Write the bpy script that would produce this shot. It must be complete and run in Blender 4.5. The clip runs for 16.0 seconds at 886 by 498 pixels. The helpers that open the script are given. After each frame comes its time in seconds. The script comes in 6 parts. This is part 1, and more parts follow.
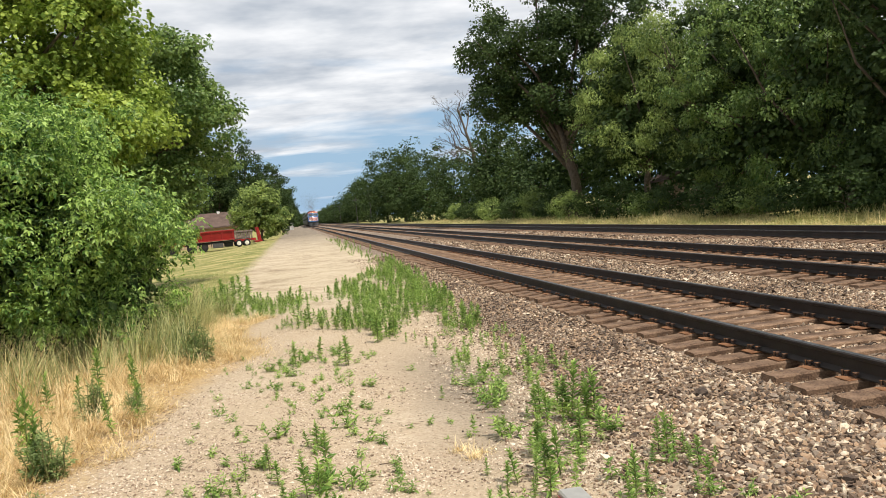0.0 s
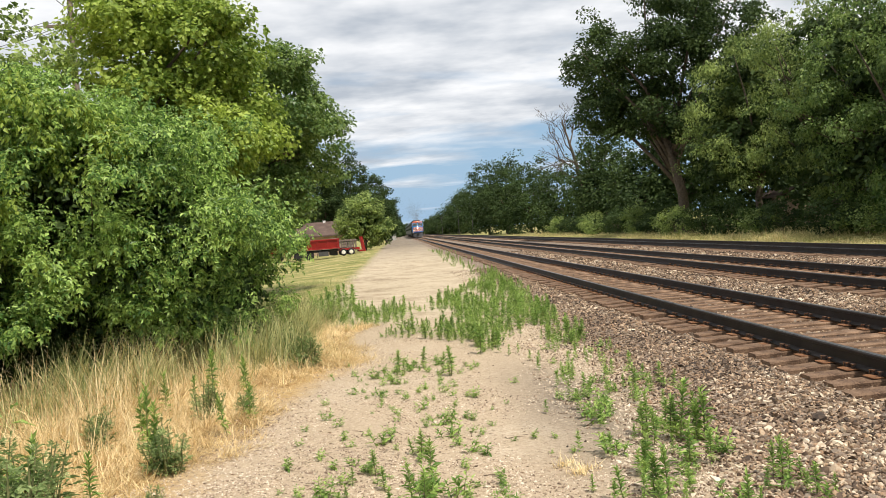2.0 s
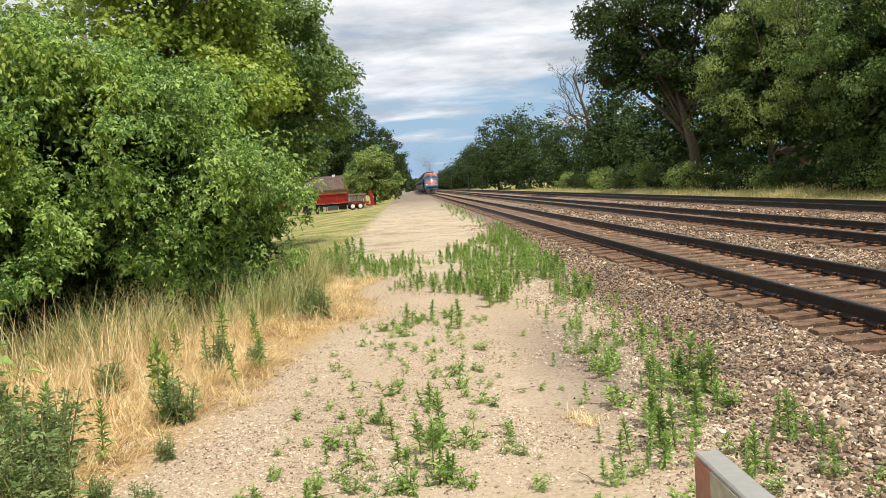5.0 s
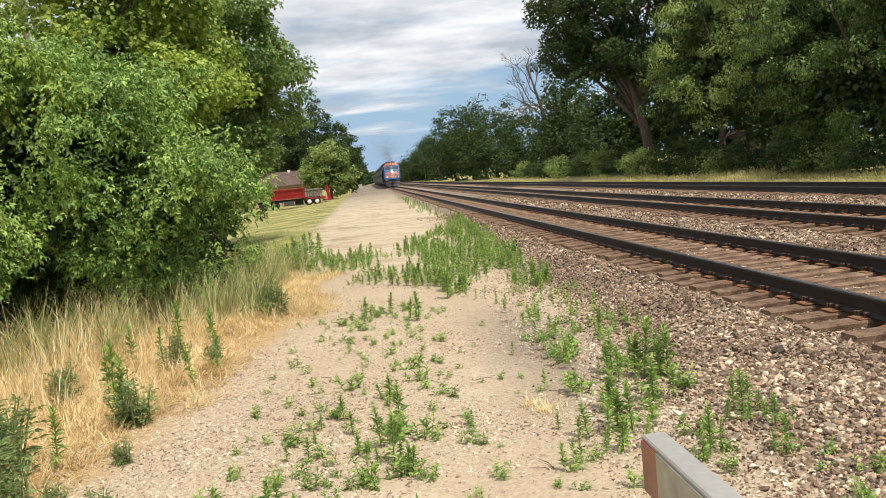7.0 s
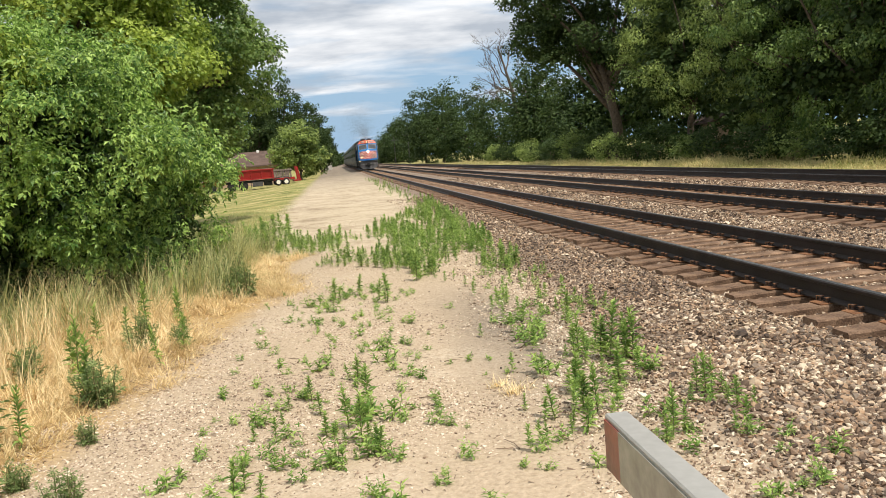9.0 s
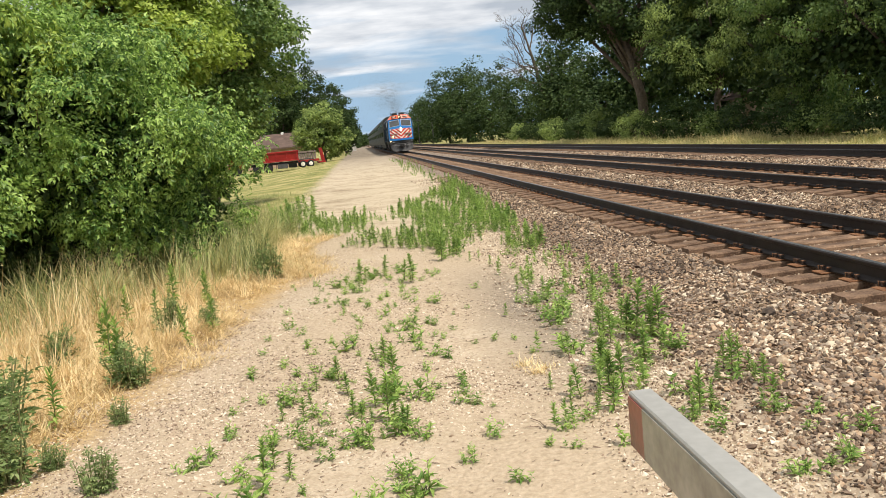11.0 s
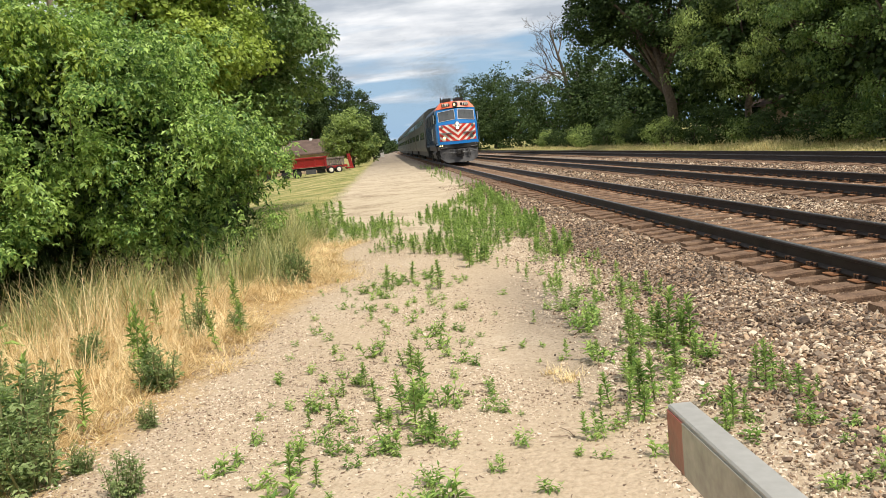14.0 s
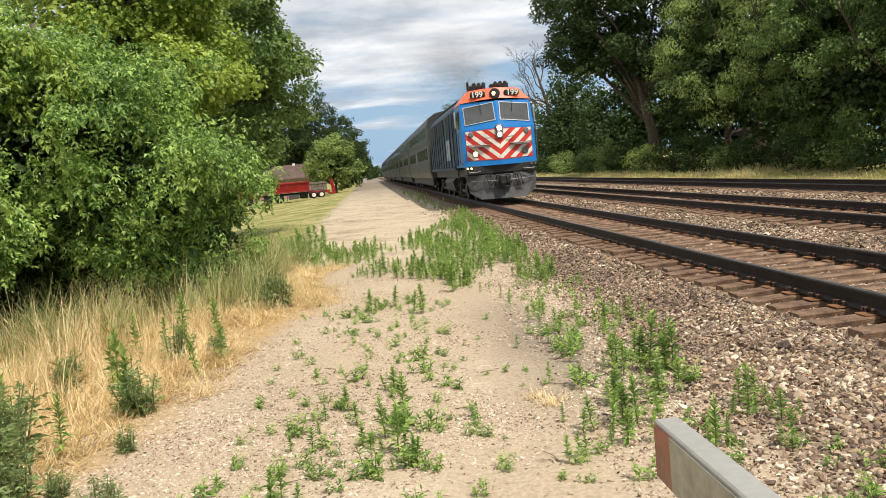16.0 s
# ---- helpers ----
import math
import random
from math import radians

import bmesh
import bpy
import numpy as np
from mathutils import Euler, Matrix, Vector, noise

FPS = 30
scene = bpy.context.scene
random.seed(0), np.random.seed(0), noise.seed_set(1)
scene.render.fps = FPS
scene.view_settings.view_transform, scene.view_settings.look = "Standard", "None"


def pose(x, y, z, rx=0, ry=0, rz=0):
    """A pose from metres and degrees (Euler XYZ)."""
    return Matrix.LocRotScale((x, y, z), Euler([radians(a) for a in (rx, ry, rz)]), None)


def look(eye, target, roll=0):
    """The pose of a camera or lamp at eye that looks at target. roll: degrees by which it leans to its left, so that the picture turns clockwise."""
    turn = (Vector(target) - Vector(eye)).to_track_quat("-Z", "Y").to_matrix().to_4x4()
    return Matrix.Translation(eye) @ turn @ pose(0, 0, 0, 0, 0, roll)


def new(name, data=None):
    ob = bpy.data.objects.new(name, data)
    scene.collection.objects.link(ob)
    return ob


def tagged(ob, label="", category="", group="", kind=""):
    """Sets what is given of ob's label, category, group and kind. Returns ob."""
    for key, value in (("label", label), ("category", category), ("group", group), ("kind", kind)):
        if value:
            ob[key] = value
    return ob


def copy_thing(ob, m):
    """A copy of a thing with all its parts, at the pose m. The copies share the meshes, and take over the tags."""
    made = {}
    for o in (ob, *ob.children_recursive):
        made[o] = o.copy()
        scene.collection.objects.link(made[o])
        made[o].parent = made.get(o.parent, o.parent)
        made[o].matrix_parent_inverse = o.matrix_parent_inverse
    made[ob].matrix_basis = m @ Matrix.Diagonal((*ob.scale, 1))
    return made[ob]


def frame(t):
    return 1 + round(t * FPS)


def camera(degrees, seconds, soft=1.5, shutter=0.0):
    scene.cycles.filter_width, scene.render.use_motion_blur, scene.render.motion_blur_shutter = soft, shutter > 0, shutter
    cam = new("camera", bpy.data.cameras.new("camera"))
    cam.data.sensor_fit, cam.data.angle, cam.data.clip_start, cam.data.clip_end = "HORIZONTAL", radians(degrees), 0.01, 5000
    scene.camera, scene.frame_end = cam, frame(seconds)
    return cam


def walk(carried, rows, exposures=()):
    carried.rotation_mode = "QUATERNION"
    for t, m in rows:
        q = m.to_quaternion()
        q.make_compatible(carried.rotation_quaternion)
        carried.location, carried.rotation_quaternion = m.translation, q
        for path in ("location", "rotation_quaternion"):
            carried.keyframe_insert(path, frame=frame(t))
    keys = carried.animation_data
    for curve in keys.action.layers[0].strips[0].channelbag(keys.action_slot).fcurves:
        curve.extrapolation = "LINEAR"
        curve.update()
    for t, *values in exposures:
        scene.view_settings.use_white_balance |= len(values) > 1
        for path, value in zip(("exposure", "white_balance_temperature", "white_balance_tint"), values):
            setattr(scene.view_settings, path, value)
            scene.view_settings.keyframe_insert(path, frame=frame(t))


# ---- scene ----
cam = camera(54.5, 16.0, soft=0.8)
PATH = [
    (0, (0.083, 0.764, 1.481), (0.412, 2.734, 1.389), -5.4),
    (0.5, (0.063, 0.747, 1.48), (0.384, 2.718, 1.384), -4.3),
    (1, (0.057, 0.767, 1.47), (0.355, 2.743, 1.393), -3.9),
    (1.5, (0.047, 0.732, 1.48), (0.271, 2.719, 1.431), -4.0),
    (2, (0.024, 0.742, 1.485), (0.124, 2.739, 1.441), -4.4),
    (2.5, (0.015, 0.76, 1.475), (0.022, 2.76, 1.44), -4.8),
    (3, (0.018, 0.764, 1.469), (0.017, 2.763, 1.391), -4.0),
    (3.5, (0.009, 0.759, 1.466), (-0.005, 2.757, 1.373), -2.9),
    (4, (0.008, 0.775, 1.467), (-0.045, 2.773, 1.4), -2.7),
    (4.5, (0.012, 0.766, 1.463), (0.02, 2.763, 1.354), -3.5),
    (4.7, (0.017, 0.759, 1.464), (0.055, 2.754, 1.328), -3.7),
    (7, (0.052, 0.762, 1.46), (0.216, 2.747, 1.287), -5.6),
    (7.5, (0.043, 0.75, 1.452), (0.215, 2.733, 1.261), -4.8),
    (8, (0.045, 0.764, 1.453), (0.252, 2.742, 1.24), -4.6),
    (8.5, (0.053, 0.759, 1.456), (0.286, 2.734, 1.242), -4.8),
    (11, (0.054, 0.738, 1.459), (0.222, 2.714, 1.199), -5.6),
    (11.5, (0.049, 0.757, 1.45), (0.19, 2.738, 1.212), -5.4),
    (12, (0.034, 0.723, 1.464), (0.157, 2.711, 1.283), -5.0),
    (12.5, (0.037, 0.719, 1.456), (0.138, 2.706, 1.254), -5.2),
    (13, (0.032, 0.797, 1.443), (0.116, 2.78, 1.203), -5.0),
    (13.5, (0.038, 0.807, 1.449), (0.13, 2.791, 1.22), -4.4),
    (14, (0.049, 0.783, 1.454), (0.156, 2.766, 1.214), -5.5),
    (14.5, (0.062, 0.771, 1.449), (0.182, 2.751, 1.194), -6.3),
    (15, (0.057, 0.741, 1.455), (0.186, 2.726, 1.253), -6.2),
    (15.5, (0.054, 0.748, 1.454), (0.188, 2.736, 1.285), -6.0),
    (16, (0.038, 0.782, 1.435), (0.192, 2.768, 1.251), -5.1),
]
walk(cam, [(t, look(eye, target, roll)) for t, eye, target, roll in PATH], exposures=[(0.0, 0.12), (16.0, 0.12)])

# ---- sky and sun ----
SUN_ELEVATION, SUN_BEARING = radians(59), radians(145)   # bearing clockwise from +y
world = bpy.data.worlds.new("sky")
scene.world = world
world.use_nodes = True
wn, wl = world.node_tree.nodes, world.node_tree.links
wn.clear()


def wnode(kind, **kw):
    n = wn.new(kind)
    for k, v in kw.items():
        n.inputs[k].default_value = v
    return n


def wmath(op, a, b=None, clamp=False):
    n = wn.new("ShaderNodeMath")
    n.operation, n.use_clamp = op, clamp
    for i, v in enumerate((a, b)):
        if v is None:
            continue
        if isinstance(v, (int, float)):
            n.inputs[i].default_value = v
        else:
            wl.new(v, n.inputs[i])
    return n.outputs[0]


sky = wn.new("ShaderNodeTexSky")
sky.sky_type, sky.sun_disc = "NISHITA", False
sky.sun_elevation, sky.sun_rotation = SUN_ELEVATION, SUN_BEARING
sky.air_density, sky.dust_density, sky.ozone_density = 1.0, 1.2, 2.0
coord = wn.new("ShaderNodeTexCoord")
split = wn.new("ShaderNodeSeparateXYZ")
wl.new(coord.outputs["Generated"], split.inputs[0])
up = wmath("ADD", wmath("MAXIMUM", split.outputs[2], 0.0), 0.06)
flat = wn.new("ShaderNodeCombineXYZ")
wl.new(wmath("DIVIDE", split.outputs[0], up), flat.inputs[0])
wl.new(wmath("DIVIDE", split.outputs[1], up), flat.inputs[1])
deck = wnode("ShaderNodeTexNoise", Scale=0.55, Detail=7.0, Roughness=0.52, Distortion=0.25)
wl.new(flat.outputs[0], deck.inputs["Vector"])
shade = wnode("ShaderNodeTexNoise", Scale=1.3, Detail=5.0, Roughness=0.55)
wl.new(flat.outputs[0], shade.inputs["Vector"])
rise = wmath("MULTIPLY", wmath("SUBTRACT", split.outputs[2], 0.10), 1.6)
cover = wmath("MULTIPLY", wmath("SUBTRACT", wmath("ADD", deck.outputs[0], wmath("MINIMUM", rise, 0.2)), 0.43), 7.0, True)
tone = wn.new("ShaderNodeValToRGB")
tone.color_ramp.elements[0].position, tone.color_ramp.elements[0].color = 0.36, (4.9, 5.4, 6.1, 1)
tone.color_ramp.elements[1].position, tone.color_ramp.elements[1].color = 0.62, (9.6, 9.7, 9.9, 1)
wl.new(shade.outputs[0], tone.inputs[0])
mix = wn.new("ShaderNodeMix")
mix.data_type = "RGBA"
wl.new(cover, mix.inputs[0])
haze = wn.new("ShaderNodeMix")
haze.data_type = "RGBA"
wl.new(wmath("SUBTRACT", 0.85, wmath("MULTIPLY", split.outputs[2], 2.2), True), haze.inputs[0])
wl.new(sky.outputs[0], haze.inputs[6])
haze.inputs[7].default_value = (3.5, 5.5, 7.9, 1)
wl.new(haze.outputs[2], mix.inputs[6])
wl.new(tone.outputs[0], mix.inputs[7])
back = wn.new("ShaderNodeBackground")
back.inputs[1].default_value = 0.095
wl.new(mix.outputs[2], back.inputs[0])
wl.new(back.outputs[0], wn.new("ShaderNodeOutputWorld").inputs[0])

sun_lamp = bpy.data.lights.new("sun", "SUN")
sun_lamp.energy, sun_lamp.angle, sun_lamp.color = 4.2, radians(0.6), (1.0, 0.925, 0.83)
sun_way = Vector((math.sin(SUN_BEARING) * math.cos(SUN_ELEVATION), math.cos(SUN_BEARING) * math.cos(SUN_ELEVATION), math.sin(SUN_ELEVATION)))
sun = new("sun", sun_lamp)
sun.matrix_world = look(sun_way * 100, (0, 0, 0))


# ---- materials ----
def material(name, dark, light, rough=0.8, grain=8.0, fine=90.0, bump=0.3, metal=0.0, island=0.0, through_light=0.0, emission=0.0, spec=0.4, stops=()):
    """Base colour between dark and light by noise at two scales; island: extra shift per loose piece; through_light: share of light let through a leaf."""
    m = bpy.data.materials.new(name)
    m.use_nodes = True
    n, l = m.node_tree.nodes, m.node_tree.links
    bsdf = n["Principled BSDF"]
    tc = n.new("ShaderNodeTexCoord")
    big, small = n.new("ShaderNodeTexNoise"), n.new("ShaderNodeTexNoise")
    for tex, s, d in ((big, grain, 4.0), (small, fine, 3.0)):
        tex.inputs["Scale"].default_value, tex.inputs["Detail"].default_value = s, d
        l.new(tc.outputs["Object"], tex.inputs["Vector"])
    add = n.new("ShaderNodeMath")
    add.operation = "MULTIPLY_ADD"
    l.new(small.outputs[0], add.inputs[0])
    add.inputs[1].default_value = 0.5
    sub = n.new("ShaderNodeMath")
    sub.operation = "SUBTRACT"
    l.new(big.outputs[0], sub.inputs[0])
    sub.inputs[1].default_value = 0.25
    l.new(sub.outputs[0], add.inputs[2])
    value = add.outputs[0]
    if island:
        geo = n.new("ShaderNodeNewGeometry")
        more = n.new("ShaderNodeMath")
        more.operation = "MULTIPLY_ADD"
        l.new(geo.outputs["Random Per Island"], more.inputs[0])
        more.inputs[1].default_value = island
        less = n.new("ShaderNodeMath")
        less.operation = "SUBTRACT"
        l.new(value, less.inputs[0])
        less.inputs[1].default_value = island / 2
        l.new(less.outputs[0], more.inputs[2])
        value = more.outputs[0]
    ramp = n.new("ShaderNodeValToRGB")
    ramp.color_ramp.elements[0].position, ramp.color_ramp.elements[1].position = 0.25, 0.75
    ramp.color_ramp.elements[0].color, ramp.color_ramp.elements[1].color = (*dark, 1), (*light, 1)
    if stops:
        ramp.color_ramp.elements[0].position, ramp.color_ramp.elements[1].position = 0.02, 1.0
    for at, colour in stops:
        ramp.color_ramp.elements.new(at).color = (*colour, 1)
    l.new(value, ramp.inputs[0])
    l.new(ramp.outputs[0], bsdf.inputs["Base Color"])
    bsdf.inputs["Roughness"].default_value, bsdf.inputs["Metallic"].default_value = rough, metal
    bsdf.inputs["Specular IOR Level"].default_value = spec
    if emission:
        bsdf.inputs["Emission Strength"].default_value = emission
        bsdf.inputs["Emission Color"].default_value = (*light, 1)
    if bump:
        b = n.new("ShaderNodeBump")
        b.inputs["Strength"].default_value, b.inputs["Distance"].default_value = bump, 0.02
        l.new(value if not island else add.outputs[0], b.inputs["Height"])
        l.new(b.outputs[0], bsdf.inputs["Normal"])
    if through_light:
        tr = n.new("ShaderNodeBsdfTranslucent")
        l.new(ramp.outputs[0], tr.inputs[0])
        mx = n.new("ShaderNodeMixShader")
        mx.inputs[0].default_value = through_light
        l.new(bsdf.outputs[0], mx.inputs[1])
        l.new(tr.outputs[0], mx.inputs[2])
        l.new(mx.outputs[0], n["Material Output"].inputs[0])
    return m


LEAF_BUSH = material("leaf_bush", (0.08, 0.175, 0.034), (0.45, 0.62, 0.16), 0.45, 0.9, 40, 0, 0, 0.6, 0.36, spec=0.45)
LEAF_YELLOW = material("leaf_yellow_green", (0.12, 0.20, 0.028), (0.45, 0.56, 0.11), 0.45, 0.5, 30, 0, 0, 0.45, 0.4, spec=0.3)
LEAF_GREEN = material("leaf_green", (0.07, 0.14, 0.03), (0.25, 0.35, 0.09), 0.42, 0.5, 30, 0, 0, 0.5, 0.36)
# Dark leaf green; also carries the shade of crown insides and far woods.
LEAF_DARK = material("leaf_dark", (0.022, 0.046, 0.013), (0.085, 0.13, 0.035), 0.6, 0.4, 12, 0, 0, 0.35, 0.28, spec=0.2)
LEAF_MID = material("leaf_mid", (0.06, 0.115, 0.026), (0.42, 0.52, 0.15), 0.5, 0.45, 12, 0, 0, 0.35, 0.4, spec=0.3)
LEAF_WEED = material("leaf_weed", (0.125, 0.235, 0.045), (0.42, 0.56, 0.15), 0.55, 2, 60, 0, 0, 0.55, 0.38, spec=0.3)
LEAF_MUGWORT = material("leaf_grey_green", (0.13, 0.20, 0.06), (0.36, 0.44, 0.18), 0.6, 2, 60, 0, 0, 0.5, 0.36, spec=0.3)
GRASS_DRY = material("grass_dry", (0.56, 0.40, 0.18), (0.95, 0.79, 0.47), 0.65, 0.8, 60, 0, 0, 0.6, 0.3)
GRASS_GREEN = material("grass_green", (0.20, 0.25, 0.08), (0.60, 0.58, 0.27), 0.6, 0.8, 60, 0, 0, 0.7, 0.35)
GRASS_VERGE = material("grass_verge", (0.24, 0.27, 0.07), (0.78, 0.63, 0.32), 0.7, 0.22, 60, 0, 0, 0.4, 0.35)
FLOWER = material("flower_cream", (0.5, 0.42, 0.2), (0.7, 0.62, 0.35), 0.7, 20, 90, 0)
BARK = material("bark", (0.06, 0.045, 0.032), (0.16, 0.125, 0.09), 0.9, 6, 40, 0.8)
STEM = material("stem", (0.10, 0.13, 0.04), (0.22, 0.2, 0.09), 0.7, 6, 60, 0)
STONE = material("ballast_stone", (0.055, 0.042, 0.034), (0.66, 0.55, 0.41), 0.9, 0.5, 30, 0.3, 0, 1.0, spec=0.2, stops=((0.2, (0.135, 0.094, 0.066)), (0.42, (0.225, 0.152, 0.10)), (0.6, (0.25, 0.205, 0.16)), (0.75, (0.37, 0.24, 0.145)), (0.92, (0.46, 0.36, 0.25))))
PEBBLE = material("path_pebble", (0.17, 0.117, 0.082), (0.76, 0.655, 0.51), 0.88, 1.5, 40, 0.2, 0, 1.0, stops=((0.2, (0.33, 0.24, 0.165)), (0.5, (0.51, 0.41, 0.30)), (0.8, (0.63, 0.53, 0.405))))
TIE_WOOD = material("tie_wood", (0.07, 0.042, 0.028), (0.36, 0.235, 0.15), 0.9, 3.0, 60, 0.9, 0, 0.6, spec=0.2)
RAIL_STEEL = material("rail_steel", (0.014, 0.010, 0.008), (0.035, 0.026, 0.022), 0.6, 3, 70, 0.2, 0.2)
RAIL_HEAD = material("rail_head", (0.10, 0.10, 0.105), (0.2, 0.2, 0.21), 0.35, 6, 120, 0.05, 0.9)
RUST = material("rusty_plate", (0.12, 0.05, 0.02), (0.30, 0.14, 0.06), 0.85, 9, 90, 0.5)
SPIKE = material("spike_iron", (0.03, 0.02, 0.016), (0.09, 0.06, 0.045), 0.7, 20, 90, 0.2)
WOOD_GREY = material("pole_wood", (0.13, 0.10, 0.075), (0.28, 0.23, 0.18), 0.9, 4, 60, 0.5)
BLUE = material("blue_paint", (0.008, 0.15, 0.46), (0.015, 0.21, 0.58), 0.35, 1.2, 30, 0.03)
# Blue of the locomotive's sides, darkened because they lie in shade.
BLUE_SHADED = material("shaded_blue_paint", (0.006, 0.022, 0.045), (0.014, 0.045, 0.085), 0.5, 1.2, 30, 0.05, spec=0.15)
ORANGE = material("orange_red_paint", (0.62, 0.11, 0.045), (0.78, 0.16, 0.07), 0.4, 2, 40, 0.03)
RED_PAINT = material("red_paint", (0.50, 0.03, 0.02), (0.66, 0.06, 0.035), 0.4, 2, 40, 0.03)
RED_TRUCK = material("red_truck_paint", (0.20, 0.008, 0.008), (0.34, 0.018, 0.015), 0.45, 0.8, 20, 0.05)
WHITE_PAINT = material("white_paint", (0.68, 0.64, 0.55), (0.82, 0.79, 0.71), 0.45, 3, 40, 0.03)
BLACK = material("black_iron", (0.012, 0.012, 0.012), (0.035, 0.033, 0.03), 0.6, 3, 40, 0.2)
GREY_PILOT = material("grey_pilot_paint", (0.04, 0.04, 0.042), (0.095, 0.092, 0.09), 0.6, 2.5, 30, 0.2)
SILVER = material("silver_trim", (0.52, 0.52, 0.5), (0.68, 0.68, 0.66), 0.35, 5, 60, 0.05, 0.6)
# Darker than bare steel: trees mirrored in the sides, put into the colour.
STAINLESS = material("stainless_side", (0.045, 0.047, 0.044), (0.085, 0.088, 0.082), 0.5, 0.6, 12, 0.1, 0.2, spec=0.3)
ROOF_DARK = material("coach_roof", (0.09, 0.095, 0.10), (0.16, 0.165, 0.17), 0.6, 1, 20, 0.1, 0.3)
GLASS = material("dark_glass", (0.06, 0.065, 0.065), (0.10, 0.105, 0.105), 0.08, 1, 5, 0, 0, 0, 0, 0, 0.8)
LAMP = material("headlight_glow", (1.0, 0.9, 0.72), (1.0, 0.92, 0.78), 0.2, 1, 5, 0, emission=30)
LAMP_AMBER = material("amber_glow", (1.0, 0.62, 0.22), (1.0, 0.66, 0.28), 0.2, 1, 5, 0, emission=3.2)
LENS = material("unlit_lens", (0.10, 0.10, 0.09), (0.22, 0.21, 0.19), 0.15, 5, 40, 0)
RUBBER = material("tyre_rubber", (0.012, 0.012, 0.012), (0.03, 0.03, 0.03), 0.85, 6, 50, 0.2)
ARM_GREY = material("gate_arm_grey", (0.30, 0.29, 0.26), (0.42, 0.41, 0.375), 0.45, 5, 60, 0.05, 0.3)
TAPE_WHITE = material("reflective_white", (0.15, 0.15, 0.12), (0.33, 0.32, 0.265), 0.22, 14, 50, 0.05, 0.1)
# Red taken down for the shade on the arm's left face.
TAPE_RED = material("reflective_red", (0.10, 0.022, 0.015), (0.28, 0.062, 0.04), 0.3, 14, 60, 0.05)
SHINGLE = material("brown_shingle", (0.07, 0.045, 0.035), (0.14, 0.095, 0.075), 0.9, 1.5, 12, 0.4)
SIDING = material("tan_siding", (0.36, 0.25, 0.17), (0.48, 0.36, 0.26), 0.8, 1.2, 12, 0.2)
SIDING_WHITE = material("white_siding", (0.62, 0.6, 0.56), (0.74, 0.72, 0.68), 0.8, 1.2, 12, 0.2)
CONCRETE = material("concrete", (0.34, 0.33, 0.30), (0.5, 0.48, 0.44), 0.85, 1.5, 30, 0.2)
HANDRAIL = material("worn_grey_rail", (0.10, 0.10, 0.10), (0.24, 0.24, 0.23), 0.5, 8, 60, 0.1, 0.4)
TWIG = material("dead_twig", (0.13, 0.09, 0.06), (0.28, 0.2, 0.14), 0.9, 9, 60, 0.2)


# ---- mesh helpers ----
def link(name, bm, mat, parent=None, label="", smooth=False):
    me = bpy.data.meshes.new(name)
    bm.normal_update()
    bm.to_mesh(me)
    bm.free()
    for m in (mat if isinstance(mat, (list, tuple)) else [mat]):
        me.materials.append(m)
    if smooth:
        me.shade_smooth()
    ob = new(name, me)
    if parent is not None:
        ob.parent = parent
    if label:
        ob["label"] = label
    return ob


def part(name, bm, mat, parent, label="", smooth=False):
    return link(name, bm, mat, parent, label, smooth)


def thing(name, label, category, at=None, group="", kind=""):
    ob = new(name)
    ob.empty_display_size = 0.2
    if at is not None:
        ob.matrix_basis = at
    return tagged(ob, label, category, group, kind)


def raw_mesh(name, verts, faces, mat, parent=None, smooth=False):
    """verts (n, 3); faces (m, k) of one size."""
    verts, faces = np.asarray(verts, np.float32), np.asarray(faces, np.int32)
    me = bpy.data.meshes.new(name)
    n, (m, k) = len(verts), faces.shape
    me.vertices.add(n)
    me.vertices.foreach_set("co", verts.ravel())
    me.loops.add(m * k)
    me.loops.foreach_set("vertex_index", faces.ravel())
    me.polygons.add(m)
    me.polygons.foreach_set("loop_start", np.arange(0, m * k, k, dtype=np.int32))
    me.polygons.foreach_set("loop_total", np.full(m, k, np.int32))
    me.update(calc_edges=True)
    me.validate()
    me.materials.append(mat)
    if smooth:
        me.shade_smooth()
    else:
        me.shade_flat()
    ob = new(name, me)
    if parent is not None:
        ob.parent = parent
    return ob


def box(bm, x0, x1, y0, y1, z0, z1, bevel=0.0, slot=0):
    vs = [bm.verts.new((x, y, z)) for z in (z0, z1) for x, y in ((x0, y0), (x1, y0), (x1, y1), (x0, y1))]
    fs = [bm.faces.new([vs[i] for i in f]) for f in ((3, 2, 1, 0), (4, 5, 6, 7), (0, 1, 5, 4), (1, 2, 6, 5), (2, 3, 7, 6), (3, 0, 4, 7))]
    for f in fs:
        f.material_index = slot
    if bevel:
        es = list({e for f in fs for e in f.edges})
        bmesh.ops.bevel(bm, geom=es, offset=bevel, segments=1, affect="EDGES")
    return bm


def boxes(*rows, bevel=0.0):
    bm = bmesh.new()
    for r in rows:
        box(bm, *r, bevel=bevel)
    return bm


